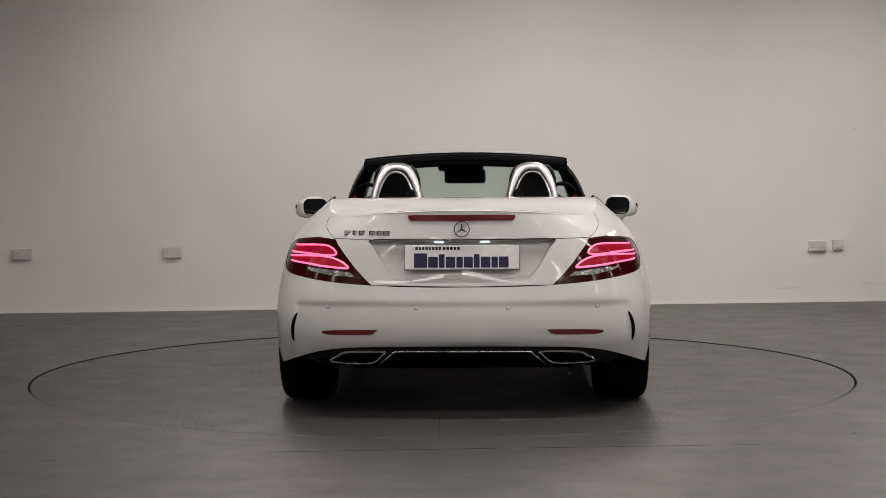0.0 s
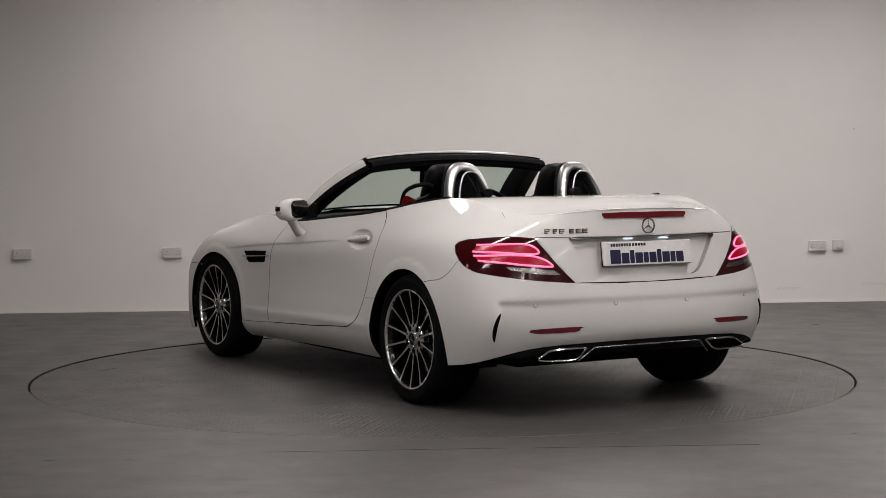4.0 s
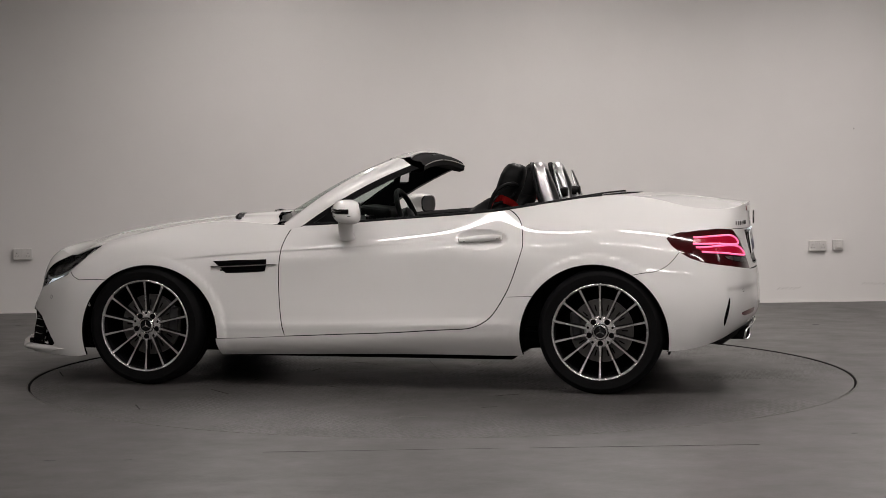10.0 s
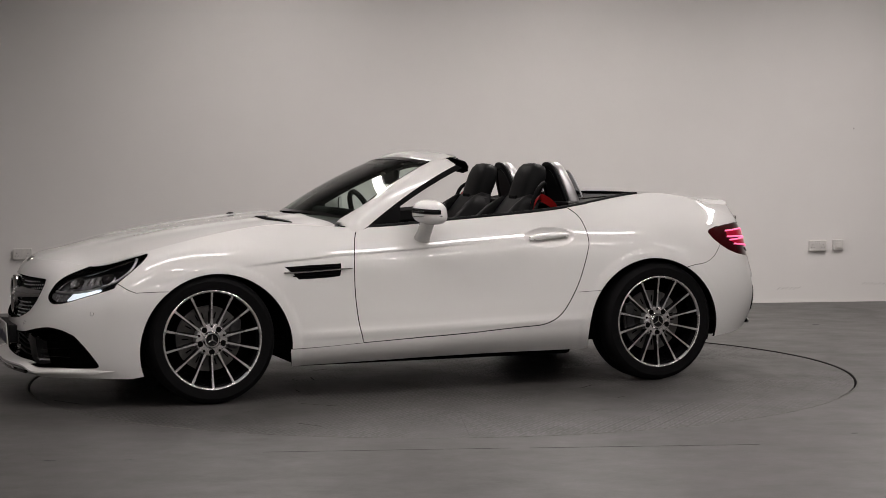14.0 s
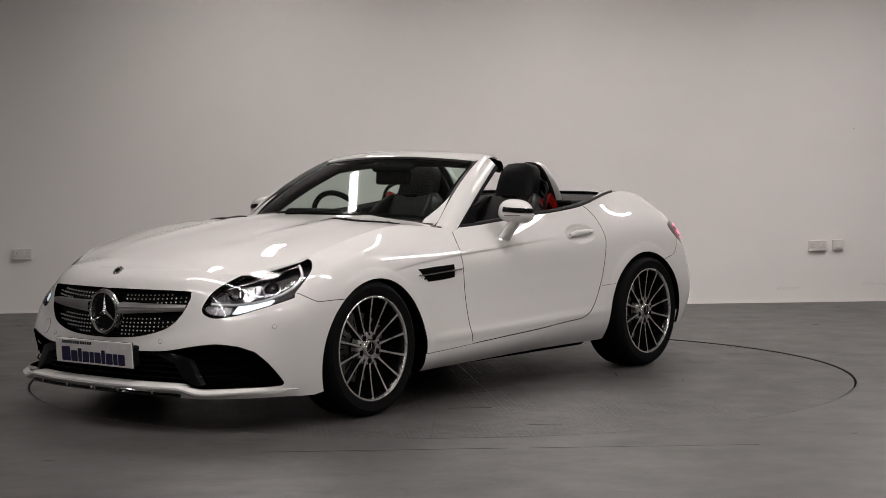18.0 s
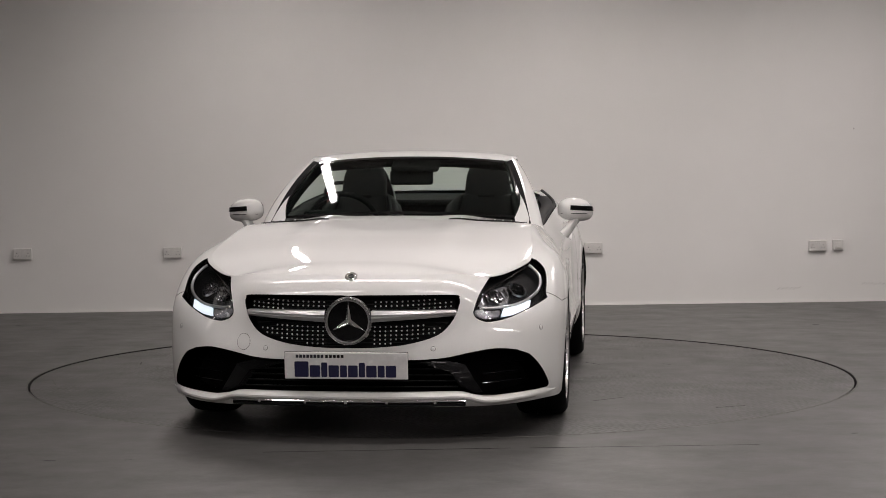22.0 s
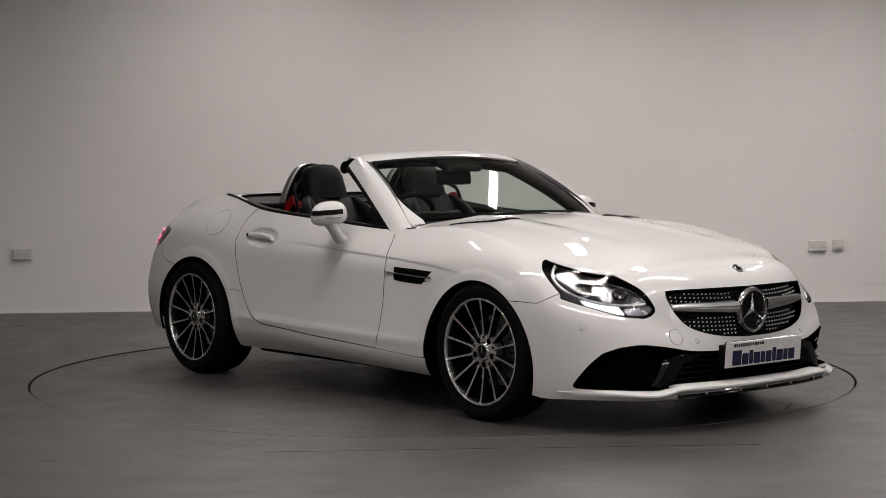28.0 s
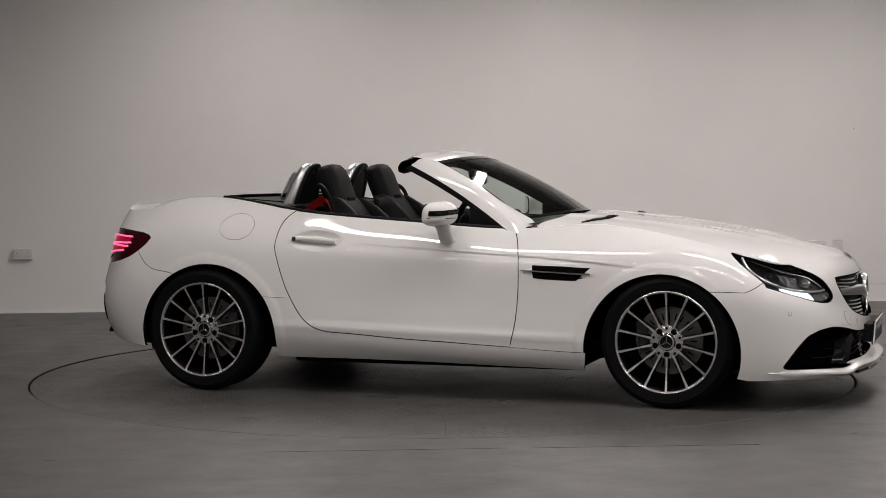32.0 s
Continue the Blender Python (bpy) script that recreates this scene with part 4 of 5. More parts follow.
def loop2(pts, steps=4):
    return [(p[0], p[1]) for p in smooth_run([(a, b, 0) for a, b in pts], steps, True)]


SIDES = (1, -1)

# ---- head lamps ----
HEAD_OUT = HEAD_LOW + HEAD_IN + HEAD_TOP[:-1]
heads = inlay("headlight", HEAD_OUT, HOUSING, car, -0.042, "dark headlight housing with a clear lens and lit daytime lamp", flange=0)
rim_data = panel_data(HEAD_OUT, gap=0.003, flange=0.045)
for i, sg in enumerate(SIDES):
    # black border between lens and body
    X, N, F, E2, fl = rim_data
    edge = (X, N, F[:0], E2, fl)
    part("border", sheet_mesh("border", [edge], GLOSS_BLACK, (sg,)), GLOSS_BLACK, heads[i])
    lens = part("lens", sheet_mesh("lens", [(X, N, F, [], 0)], CLEAR, (sg,)), CLEAR, heads[i], "clear lens")
    lens.visible_shadow = False
    bm = tube(bmesh.new(), skin_run("front", [(.740, .724), (.768, .702), (.792, .668), (.788, .624), (.748, .588), (.690, .566), (.60, .556), (.552, .560)], -.012, sg), .0065, 8)
    part("light_guide", bm, BAR_SILVER, heads[i], "bright chrome light guide", smooth=True)
    bm = tube(bmesh.new(), skin_run("front", [(.735, .728), (.690, .700), (.640, .668), (.588, .640), (.556, .590), (.545, .562)], -.022, sg), .0032, 8)
    part("light_guide", bm, DARK_CHROME, heads[i], "bright chrome light guide", smooth=True)
    m = spot("front", (.705, .636), -.030, sg)
    bm = lathe(bmesh.new(), [(.0, .024), (.014, .022), (.026, .014), (.033, .0), (.036, -.006)], "z", 28)
    bm.transform(m)
    part("projector", bm, SMOKE, heads[i], "dark glass projector lens", smooth=True)
    bm = lathe(bmesh.new(), [(.034, -.004), (.038, .004), (.042, -.004)], "z", 28)
    bm.transform(m)
    part("projector_ring", bm, SILVER, heads[i], smooth=True)
    m = spot("front", (.615, .606), -.036, sg)
    bez = loop2([(.66, .652), (.60, .640), (.560, .595), (.556, .572), (.62, .566), (.672, .578)], 3)
    data = panel_data(on_skin("front", bez), gap=0, step=.02, flange=0, lift=-.038)
    part("bezel", sheet_mesh("bezel", [data], LAMP_GREY, (sg,)), LAMP_GREY, heads[i], "grey metallic inner bezel")
    bm = lathe(bmesh.new(), [(.0, .004), (.010, .006), (.016, .0), (.030, .012), (.036, .020)], "z", 24)
    bm.transform(m)
    part("reflector", bm, DARK_CHROME, heads[i], "dark metal reflector", smooth=True)
    low, high = [(.640, .520), (.700, .529), (.756, .549)], [(.648, .553), (.712, .572), (.760, .582)]
    for k in range(4):
        e = [np.interp((k + f) / 4, (0, .5, 1), [p[c] for p in q]) for f, q in ((.06, low), (.94, low), (.94, high), (.06, high)) for c in (0, 1)]
        data = panel_data(on_skin("front", fill_run([(e[0], e[1]), (e[2], e[3]), (e[4], e[5]), (e[6], e[7])], .012)), gap=0, step=.012, flange=.010, lift=-.012)
        part("daytime_lamp", sheet_mesh("daytime_lamp", [data], LED_WHITE, (sg,)), LED_WHITE, heads[i], "lit white daytime lamp segment")
    for k in range(7):
        m = spot("front", (.585 + .018 * k, .604 + .006 * k), -.030, sg)
        bm = new_box((.004, .050 - .003 * k, .010))
        bm.transform(m)
        part("lamp_fin", bm, DARK_CHROME, heads[i])
    amber = loop2([(.632, .546), (.60, .545), (.540, .552), (.536, .530), (.575, .514), (.628, .520)], 3)
    data = panel_data(on_skin("front", amber), gap=0, step=.02, flange=.01, lift=-.014)
    part("indicator", sheet_mesh("indicator", [data], LAMP_GREY, (sg,)), LAMP_GREY, heads[i], "unlit grey indicator lamp")
    for k in range(5):
        x = .66 - .022 * k
        m = spot("front", (x, .556 - .002 * k), -.02, sg)
        bm = new_box((.003, .018, .012))
        bm.transform(m)
        part("lamp_fin", bm, CHROME, heads[i])

    brow = along(5, 2.90, 4.92, 10) + [(4.90, 4.86), (4.66, 4.80), (4.35, 4.78), (4.0, 4.79), (3.7, 4.83), (3.4, 4.88), (3.12, 4.94), (2.95, 4.98)]
    part("lamp_brow", sheet_mesh("lamp_brow", [panel_data(brow, gap=0, step=.015, flange=.006, lift=.0025)], WHITE, (sg,), dark=False), WHITE, heads[i], "white body edge over the lens")

# ---- grille ----
GR = GRILLE
gback = panel_data(GR, gap=0.001, step=.03, flange=0, lift=-.045)
grille = part("grille", sheet_mesh("grille", [gback], BLACK_TRIM), BLACK_TRIM, car, "black grille with bright studs and a chrome ring badge")
gedge = panel_data(GR, gap=0.0035, step=.03, flange=.05, lift=.001)
part("grille_frame", sheet_mesh("grille_frame", [(gedge[0], gedge[1], gedge[2][:0], gedge[3], gedge[4])], GLOSS_BLACK), GLOSS_BLACK, grille)
GR_POLY = np.array([(0, .614), (.25, .615), (.44, .612), (.462, .600), (.462, .570), (.435, .505), (.375, .448), (.25, .412), (.10, .398), (0, .397)])
stud = mesh_of(lathe(bmesh.new(), [(.0, .0034), (.0024, .0026), (.0040, .0), (.0040, -.002)], "z", 8), "stud", STUD_SILVER)
pts = []
for k in range(16):
    for j in range(13):
        x = .112 + .0232 * k
        z = .398 + .0178 * j + .016 * ((x - .1) / .36) ** 2
        if .494 < z < .562:
            continue
        pts.append((x, z))
Q = np.array(pts)
ok = inside(GR_POLY, Q) & (edge_distance(GR_POLY, Q) > .010)
for p in Q[ok]:
    for sg in SIDES:
        ob = new("stud", stud)
        ob.parent = grille
        ob.matrix_local = spot("front", tuple(p), -.024, sg)
mesh_rows = bmesh.new()
for j in range(13):
    z = .403 + .0165 * j
    xs = np.linspace(0, .46, 24)
    row = np.stack([xs, np.full(24, z)], 1)
    row = row[inside(GR_POLY, row)]
    if len(row) > 2:
        for sg in SIDES:
            tube(mesh_rows, [spot("front", tuple(p), -.034, sg).translation for p in row[::3]] , .004, 5)
part("grille_mesh", mesh_rows, BLACK_TRIM, grille)
for sg in SIDES:
    bar = bmesh.new()
    rows = []
    for x in np.linspace(.10, .452, 16):
        t = (x - .10) / .352
        half = .027 - .013 * t
        zc = .528 + .010 * t
        c = spot("front", (x, zc), .0, sg).translation
        out = .004 - .012 * t
        rows.append([c + Vector((0, out - .03, half)), c + Vector((0, out + .004, half * .9)), c + Vector((0, out + .012, half * .25)), c + Vector((0, out + .006, .0)), c + Vector((0, out + .012, -half * .25)), c + Vector((0, out + .004, -half * .9)), c + Vector((0, out - .03, -half))])
    grid_mesh(bar, rows)
    part("louvre", bar, BAR_SILVER, grille, "silver louvre bar with a chrome edge", smooth=True)
BADGE = (0, 2.062, .508)


def star_badge(parent, at, r, thick, facing, tilt=0, metal=None):
    """A plain three-armed ring emblem."""
    m = Matrix.Translation(at) @ pose(0, 0, 0, -90 * facing + tilt, 0, 0)
    ring = lathe(bmesh.new(), [(r * .86, -thick), (r * .86, thick * .3), (r * .90, thick), (r * .97, thick), (r, thick * .3), (r, -thick)], "z", 48)
    ring.transform(m)
    b = part("emblem_ring", ring, metal or CHROME, parent, "chrome ring emblem", smooth=True)
    arms = bmesh.new()
    for k in range(3):
        a = 2 * math.pi * k / 3 + math.radians(-90 if facing > 0 else 90)
        d, t = Vector((math.cos(a), math.sin(a), 0)), Vector((-math.sin(a), math.cos(a), 0))
        tip = d * r * .88
        vs = [arms.verts.new(v) for v in (Vector((0, 0, thick)), d * r * .16 + t * r * .12 * 0 + Vector((0, 0, thick)), tip, )]
        base = [(-d * r * .02 + t * r * .135), (-d * r * .02 - t * r * .135)]
        l, rr = arms.verts.new(base[0]), arms.verts.new(base[1])
        arms.faces.new((vs[0], l, vs[2]))
        arms.faces.new((vs[0], vs[2], rr))
    arms.transform(m)
    part("emblem_arms", arms, metal or CHROME, parent)
    return b, m


eb, em = star_badge(grille, BADGE, .096, .012, 1)
bm = lathe(bmesh.new(), [(0, -.004), (.084, -.006)], "z", 40)
bm.transform(em)
part("emblem_plate", bm, GLOSS_BLACK, grille)
bm = lathe(bmesh.new(), [(.094, -.03), (.104, -.004), (.101, .004), (.096, .002)], "z", 48)
bm.transform(em)
part("emblem_collar", bm, SILVER, grille, smooth=True)

# ---- lower intakes ----
inback = panel_data(INTAKE, gap=0.001, step=.04, flange=0, lift=-.10)
intake = part("lower_intake", sheet_mesh("lower_intake", [inback], DARK), DARK, car, "wide gloss-black lower intake with side fins")
edge = panel_data(INTAKE, gap=0.0035, step=.03, flange=.10, lift=.0)
part("intake_frame", sheet_mesh("intake_frame", [(edge[0], edge[1], edge[2][:0], edge[3], edge[4])], GLOSS_BLACK), GLOSS_BLACK, intake)
for sg in SIDES:
    fin = [(.30, .340), (.42, .345), (.50, .325), (.575, .205), (.545, .203), (.49, .235), (.44, .300), (.36, .325)]
    data = panel_data(on_skin("front", fin), gap=0, step=.02, flange=.06, lift=-.022)
    part("intake_fin", sheet_mesh("intake_fin", [data], RIM_BLACK, (sg,)), RIM_BLACK, intake, "gloss black fin")
    for z in (.245, .285, .325):
        bm = tube(bmesh.new(), skin_run("front", [(.575, z), (.66, z + .004), (.745, z + .004)], -.035, sg), .007, 6, flat=.5)
        part("slat", bm, GLOSS_BLACK, intake)
bm = bmesh.new()
for z in (.225, .25, .275, .30, .325):
    tube(bm, [(-.46, 1.995, z), (-.2, 2.03, z), (.2, 2.03, z), (.46, 1.995, z)], .004, 6)
part("intake_mesh", bm, BLACK_TRIM, intake)


def lip(sgns):
    rows = []
    for u in np.linspace(0, 4.4, 40):
        X = skin(np.array(u), np.array(.55))
        N = skin_normal(np.array(u), np.array(.9))
        n = Vector((N[0], N[1], 0)).normalized()
        c = Vector(X)
        drop = -.026 * float(soft_step(c.x - .53, .018))
        out = .030 * float(soft_step(.76 - c.x, .02)) + .004
        fat = .15 + .85 * float(soft_step(4.0 - u, .10))
        z = .196 + drop + .012 * float(soft_step(c.x - .66, .03))
        rows.append([Vector((c.x, c.y, 0)) + n * o + Vector((0, 0, z + dz)) for o, dz in ((-.03, .016 * fat), (out * .55, .012 * fat), (out, .002 * fat), (out, -.006 * fat), (out * .6, -.016 * fat), (-.03, -.020 * fat))])
    full = [[Vector((-p.x, p.y, p.z)) for p in r] for r in rows[:0:-1]] + rows
    return full


front_lip = part("front_lip", grid_mesh(bmesh.new(), lip(1)), WHITE, car, "white front lip", smooth=True, sharp=50)
strip_rows = [r for r in lip(1) if abs(r[0].x) < .49]
part("lip_trim", tube(bmesh.new(), [r[3] + Vector((0, -.012, -.012)) for r in strip_rows], .008, 8, flat=.7), CHROME, front_lip, "chrome trim strip", smooth=True)
for x in (-.36, -.18, 0, .18, .36):
    r = min(strip_rows, key=lambda q: abs(q[3].x - x))
    part("lip_clip", new_box((.012, .012, .014), r[3] + Vector((0, -.004, -.016)), bevel=.002), CHROME, front_lip)
part("lip_lower", tube(bmesh.new(), [r[3] + Vector((0, -.020, -.026)) for r in strip_rows], .012, 8, flat=.8), GLOSS_BLACK, front_lip, smooth=True)

# ---- number plates (lettering as plain bars) ----


def bars(parent, m, rows, mat):
    for x, z, w, h in rows:
        bm = new_box((w, .0012, h), (x, 0, z))
        bm.transform(m)
        part("lettering", bm, mat, parent)


def plate(m):
    pl = part("number_plate", new_box((.524, .010, .114), bevel=.004), ACRYLIC, car, "white acrylic dealer plate with blue and black lettering")
    pl.matrix_local = m
    part("plate_surround", new_box((.527, .008, .117), (0, .004, 0), bevel=.003), BLACK_TRIM, pl)
    face = pose(0, -.0054, 0)
    big = [(.060, .066), (.044, .050), (.026, .062), (.044, .050), (.029, .050), (.041, .050), (.026, .062), (.044, .050), (.029, .050), (.044, .050)]
    x = -.219
    for w, h in big:
        bm = prism(bmesh.new(), round_outline(x, -.048, x + w, -.048 + h, .004, 2), "y", -.0006, .0006)
        bm.transform(face)
        part("lettering", bm, INK_BLUE, pl)
        x += w + .0050
    bars(pl, face, [(-.207 + .0152 * k, .040, .0115, .014) for k in range(8)], INK_BLACK)
    bars(pl, face, [(-.081 + .0165 * k, .040, .012, .013) for k in range(5)], IRON)
    return pl


plate(pose(0, 2.128, .327, 4, 0, 180))
plate(pose(0, -1.945, .744, -8, 0, 0))
part("plate_mount", new_box((.50, .05, .09), (0, 2.10, .325), bevel=.008), BLACK_TRIM, car)

# ---- tail lamps ----
TAIL = TAIL_OUT + TAIL_LOW + TAIL_IN[1:]
tails = inlay("tail_light", TAIL, RED_LENS, car, -0.002, "dark red tail light with lit double loops", flange=0.02, step=.016)
for i, sg in enumerate(SIDES):
    l1 = side([(-1.675, .793)]) + on_skin("rear", [(.745, .795), (.69, .798), (.63, .797), (.598, .785), (.580, .764), (.592, .753), (.64, .752), (.745, .760)]) + side([(-1.675, .762)])
    l2 = side([(-1.69, .744)]) + on_skin("rear", [(.742, .747), (.665, .748), (.60, .741), (.552, .722), (.524, .698), (.545, .694), (.66, .704), (.725, .713)]) + side([(-1.72, .722)])
    for l in (l1, l2):
        part("light_loop", tube(bmesh.new(), skin_run(None, l, .0015, sg, 5), .0046, 8), RED_CORE, tails[i], "lit pink-white loop", smooth=True)
    for l, cut in ((l1, .0), (l2, .0)):
        data = panel_data(l, gap=.004, step=.02, flange=0, lift=.0006)
        part("glow", sheet_mesh("glow", [data], RED_GLOW, (sg,)), RED_GLOW, tails[i], "glowing red field")
    rev = on_skin("rear", [(.723, .695), (.661, .691), (.515, .675), (.49, .655), (.609, .662), (.706, .680)])
    data = panel_data(rev, gap=0, step=.02, flange=.003, lift=.002)
    part("reversing_lamp", sheet_mesh("reversing_lamp", [data], SILVER, (sg,)), SILVER, tails[i], "unlit clear reversing lamp")
brake = part("brake_light", sheet_mesh("brake_light", [panel_data(on_skin("rear", [(0, .938), (.244, .936), (.246, .925), (.235, .911), (0, .909)]), gap=0, step=.02, flange=.004, lift=.004)], RED_REFLECTOR), RED_REFLECTOR, car, "red third brake light in the boot lip")

# ---- boot lid trim ----
star_badge(boot_lid, (0, -1.956, .872), .037, .004, -1, 0, DARK_CHROME)
for k, (w, x) in enumerate(((.030, -.526), (.022, -.492), (.028, -.460), (.026, -.412), (.026, -.378), (.030, -.345))):
    m = spot("rear", (-x, .855), .001, -1)
    X = m.translation
    for dz in (-.0085, 0, .0085):
        bm = new_box((w, .004, .0035), (X.x, X.y - .001, X.z + dz))
        part("badge_bar", bm, DARK_CHROME, boot_lid, "chrome badge stroke")
    bm = new_box((.004, .004, .020), (X.x - w / 2 + .002, X.y - .001, X.z))
    part("badge_bar", bm, DARK_CHROME, boot_lid, "chrome badge stroke")
recess_pts = [tuple(p) for p in (skin_run("rear", [(.415, .822), (.20, .822), (.0, .822)], -.014) + [])]
rail = [Vector(p) for p in recess_pts]
rail = rail + [Vector((-p.x, p.y, p.z)) for p in rail[-2::-1]]
part("handle_rail", tube(bmesh.new(), rail, .012, 8, flat=.45), BAR_SILVER, boot_lid, "satin metal strip over the plate", smooth=True)
redge = panel_data(RECESS, gap=.001, step=.03, flange=.03)
part("recess_edge", sheet_mesh("recess_edge", [(redge[0], redge[1], redge[2][:0], redge[3], redge[4])], WHITE, dark=False), WHITE, boot_lid)
for sg in SIDES:
    part("lid_seam", tube(bmesh.new(), skin_run("rear", [(.418, .827), (.50, .827), (.583, .829)], .0002, sg), .0014, 5), DARK, boot_lid)
    part("plate_lamp", new_box((.045, .02, .006), (.105 * sg, -1.935, .812), bevel=.002), LED_WHITE, boot_lid, "lit number plate lamp")

# ---- tail bumper details ----
for view, sg_pts in (("rear", [(.647, .403), (.60, .410), (.396, .414), (.402, .404), (.424, .391), (.616, .389)]),):
    inlay("reflector", on_skin(view, loop2(sg_pts, 2)), RED_REFLECTOR, car, .003, "red bumper reflector", flange=.006)
inlay("bumper_slot", on_skin("rear", loop2([(.765, .487), (.783, .464), (.795, .42), (.795, .378), (.784, .350), (.783, .385), (.779, .43), (.770, .462)], 2)), DARK, car, .004, "black air slot", flange=.006)
rows = []
for u in np.linspace(14.45, 17, 40):
    p = Vector(skin(np.array(u), np.array(0.0)))
    t = min(1, (u - 14.45) / .35)
    rows.append([p + Vector((0, .012, .012)), p + Vector((0, .008, -.006)), p + Vector((0, .012, -.012 - .022 * t)), p + Vector((0, .055, -.02 - .045 * t)), p + Vector((0, .16, -.01 - .055 * t))])
full = rows + [[Vector((-q.x, q.y, q.z)) for q in r] for r in rows[-2::-1]]
diffuser = part("diffuser", grid_mesh(bmesh.new(), full), BLACK_TRIM, car, "black lower diffuser", smooth=True)
for sg in SIDES:
    out = [(.605, .266), (.575, .290), (.54, .306), (.45, .311), (.358, .310), (.368, .296), (.411, .262), (.50, .258)]
    def exy(x):
        return -1.946 + .14 * max(0, x - .40) ** 1.2
    ring = [Vector((x * sg, exy(x), z)) for x, z in loop2(out, 3)]
    tp = part("exhaust_tip", tube(bmesh.new(), ring, .0048, 8, up=(0, 1, 0), closed=True), CHROME, car, "chrome tailpipe trim", smooth=True)
    mouth = bmesh.new()
    A = [mouth.verts.new(p) for p in ring]
    B = [mouth.verts.new(p + Vector((0, .07, 0))) for p in ring]
    for k in range(len(A)):
        mouth.faces.new((A[k], A[(k + 1) % len(A)], B[(k + 1) % len(B)], B[k]))
    mouth.faces.new(B)
    part("pipe_mouth", mouth, DARK, tp)
part("diffuser_trim", tube(bmesh.new(), [(-.385, -1.925, .250), (-.345, -1.940, .282), (-.312, -1.953, .310), (-.29, -1.957, .312), (0, -1.966, .313), (.29, -1.957, .312), (.312, -1.953, .310), (.345, -1.940, .282), (.385, -1.925, .250)], .0034, 8), SILVER, diffuser, "satin metal trim line", smooth=True)


def sensor(view, p, sg):
    m = spot(view, p, .0, sg)
    bm = lathe(bmesh.new(), [(.0, .0012), (.0082, .0012), (.0092, .0006), (.0092, -.004)], "z", 18)
    bm.transform(m)
    a = part("parking_sensor", bm, WHITE, car, smooth=True)
    bm = lathe(bmesh.new(), [(.0092, .0008), (.0105, .0009), (.0108, -.002)], "z", 18)
    bm.transform(m)
    part("sensor_ring", bm, IRON, a)


for sg in SIDES:
    for p in ((.21, .515), (.62, .517)):
        sensor("rear", p, sg)
    sensor("front", (.36, .392), sg)
    sensor("front", (.80, .46), sg)


def ring_seam(view, c, rx, rz, sg, name, label):
    pts_ = [(c[0] + rx * math.cos(a), c[1] + rz * math.sin(a)) for a in np.linspace(0, 2 * math.pi, 33)[:-1]]
    q = on_skin(view, pts_)
    data = panel_data(q, gap=.0015, step=.02, flange=.004, lift=.0010)
    ob = part(name, sheet_mesh(name, [data], WHITE, (sg,)), WHITE, car, label)
    part("seam", tube(bmesh.new(), skin_run(None, q, .0002, sg, 1, True), .0007, 5, closed=True), IRON, ob)


for sg in SIDES:
    part("sill_seam", tube(bmesh.new(), skin_run("side", [(-.742, .490), (-.80, .493), (-.872, .496)], .0002, sg), .0013, 5), IRON, car)
ring_seam("side", (-1.045, .851), .094, .067, 1, "fuel_flap", "round white fuel flap")
ring_seam("front", (.462, .415), .030, .034, 1, "tow_cover", "small white towing eye cover")
bm = lathe(bmesh.new(), [(0, .004), (.019, .003), (.024, .0), (.024, -.004)], "z", 24)
bm.transform(Matrix.Translation((0, 1.978, .690)) @ pose(0, 0, 0, -42, 0, 0))
part("bonnet_badge", bm, GLOSS_BLACK, bonnet, "small dark round badge", smooth=True)
bm = lathe(bmesh.new(), [(.013, .0045), (.017, .007), (.026, .003), (.027, -.004)], "z", 24)
bm.transform(Matrix.Translation((0, 1.978, .690)) @ pose(0, 0, 0, -42, 0, 0))
part("badge_rim", bm, CHROME, bonnet, smooth=True)

# ---- flank details ----
vents = inlay("side_vent", side([(.842, .664), (.770, .600), (.600, .606), (.555, .611), (.548, .640), (.548, .674), (.70, .670)]), DARK, car, .0008, "black side vent with a chrome fin", flange=.002)
for i, sg in enumerate(SIDES):
    part("vent_fin", tube(bmesh.new(), skin_run("side", [(.850, .634), (.78, .634), (.65, .640), (.49, .648)], .006, sg), [.002] + [.0045] * 17 + [.002], 8), CHROME, vents[i], "chrome fin", smooth=True)
    for z0 in (.616, .655):
        part("vent_slat", tube(bmesh.new(), skin_run("side", [(.80, z0), (.65, z0 + .002), (.56, z0 + .003)], -.001, sg), .004, 6), DARK, vents[i])
    h = skin_run("side", [(-.480, .766), (-.53, .771), (-.60, .779), (-.67, .786), (-.712, .788)], .018, sg)
    n = len(h)
    rad = [.006 + .010 * math.sin(math.pi * min(max(k / (n - 1), .06), .94)) ** .6 for k in range(n)]
    hd = part("door_handle", tube(bmesh.new(), h, rad, 14, flat=1.1), WHITE, doors[i], "white bar door handle", smooth=True)
    part("handle_trim", tube(bmesh.new(), [p + Vector((.008 * sg, 0, -.006)) for p in h[3:-3]], .0035, 6), CHROME, doors[i], smooth=True)

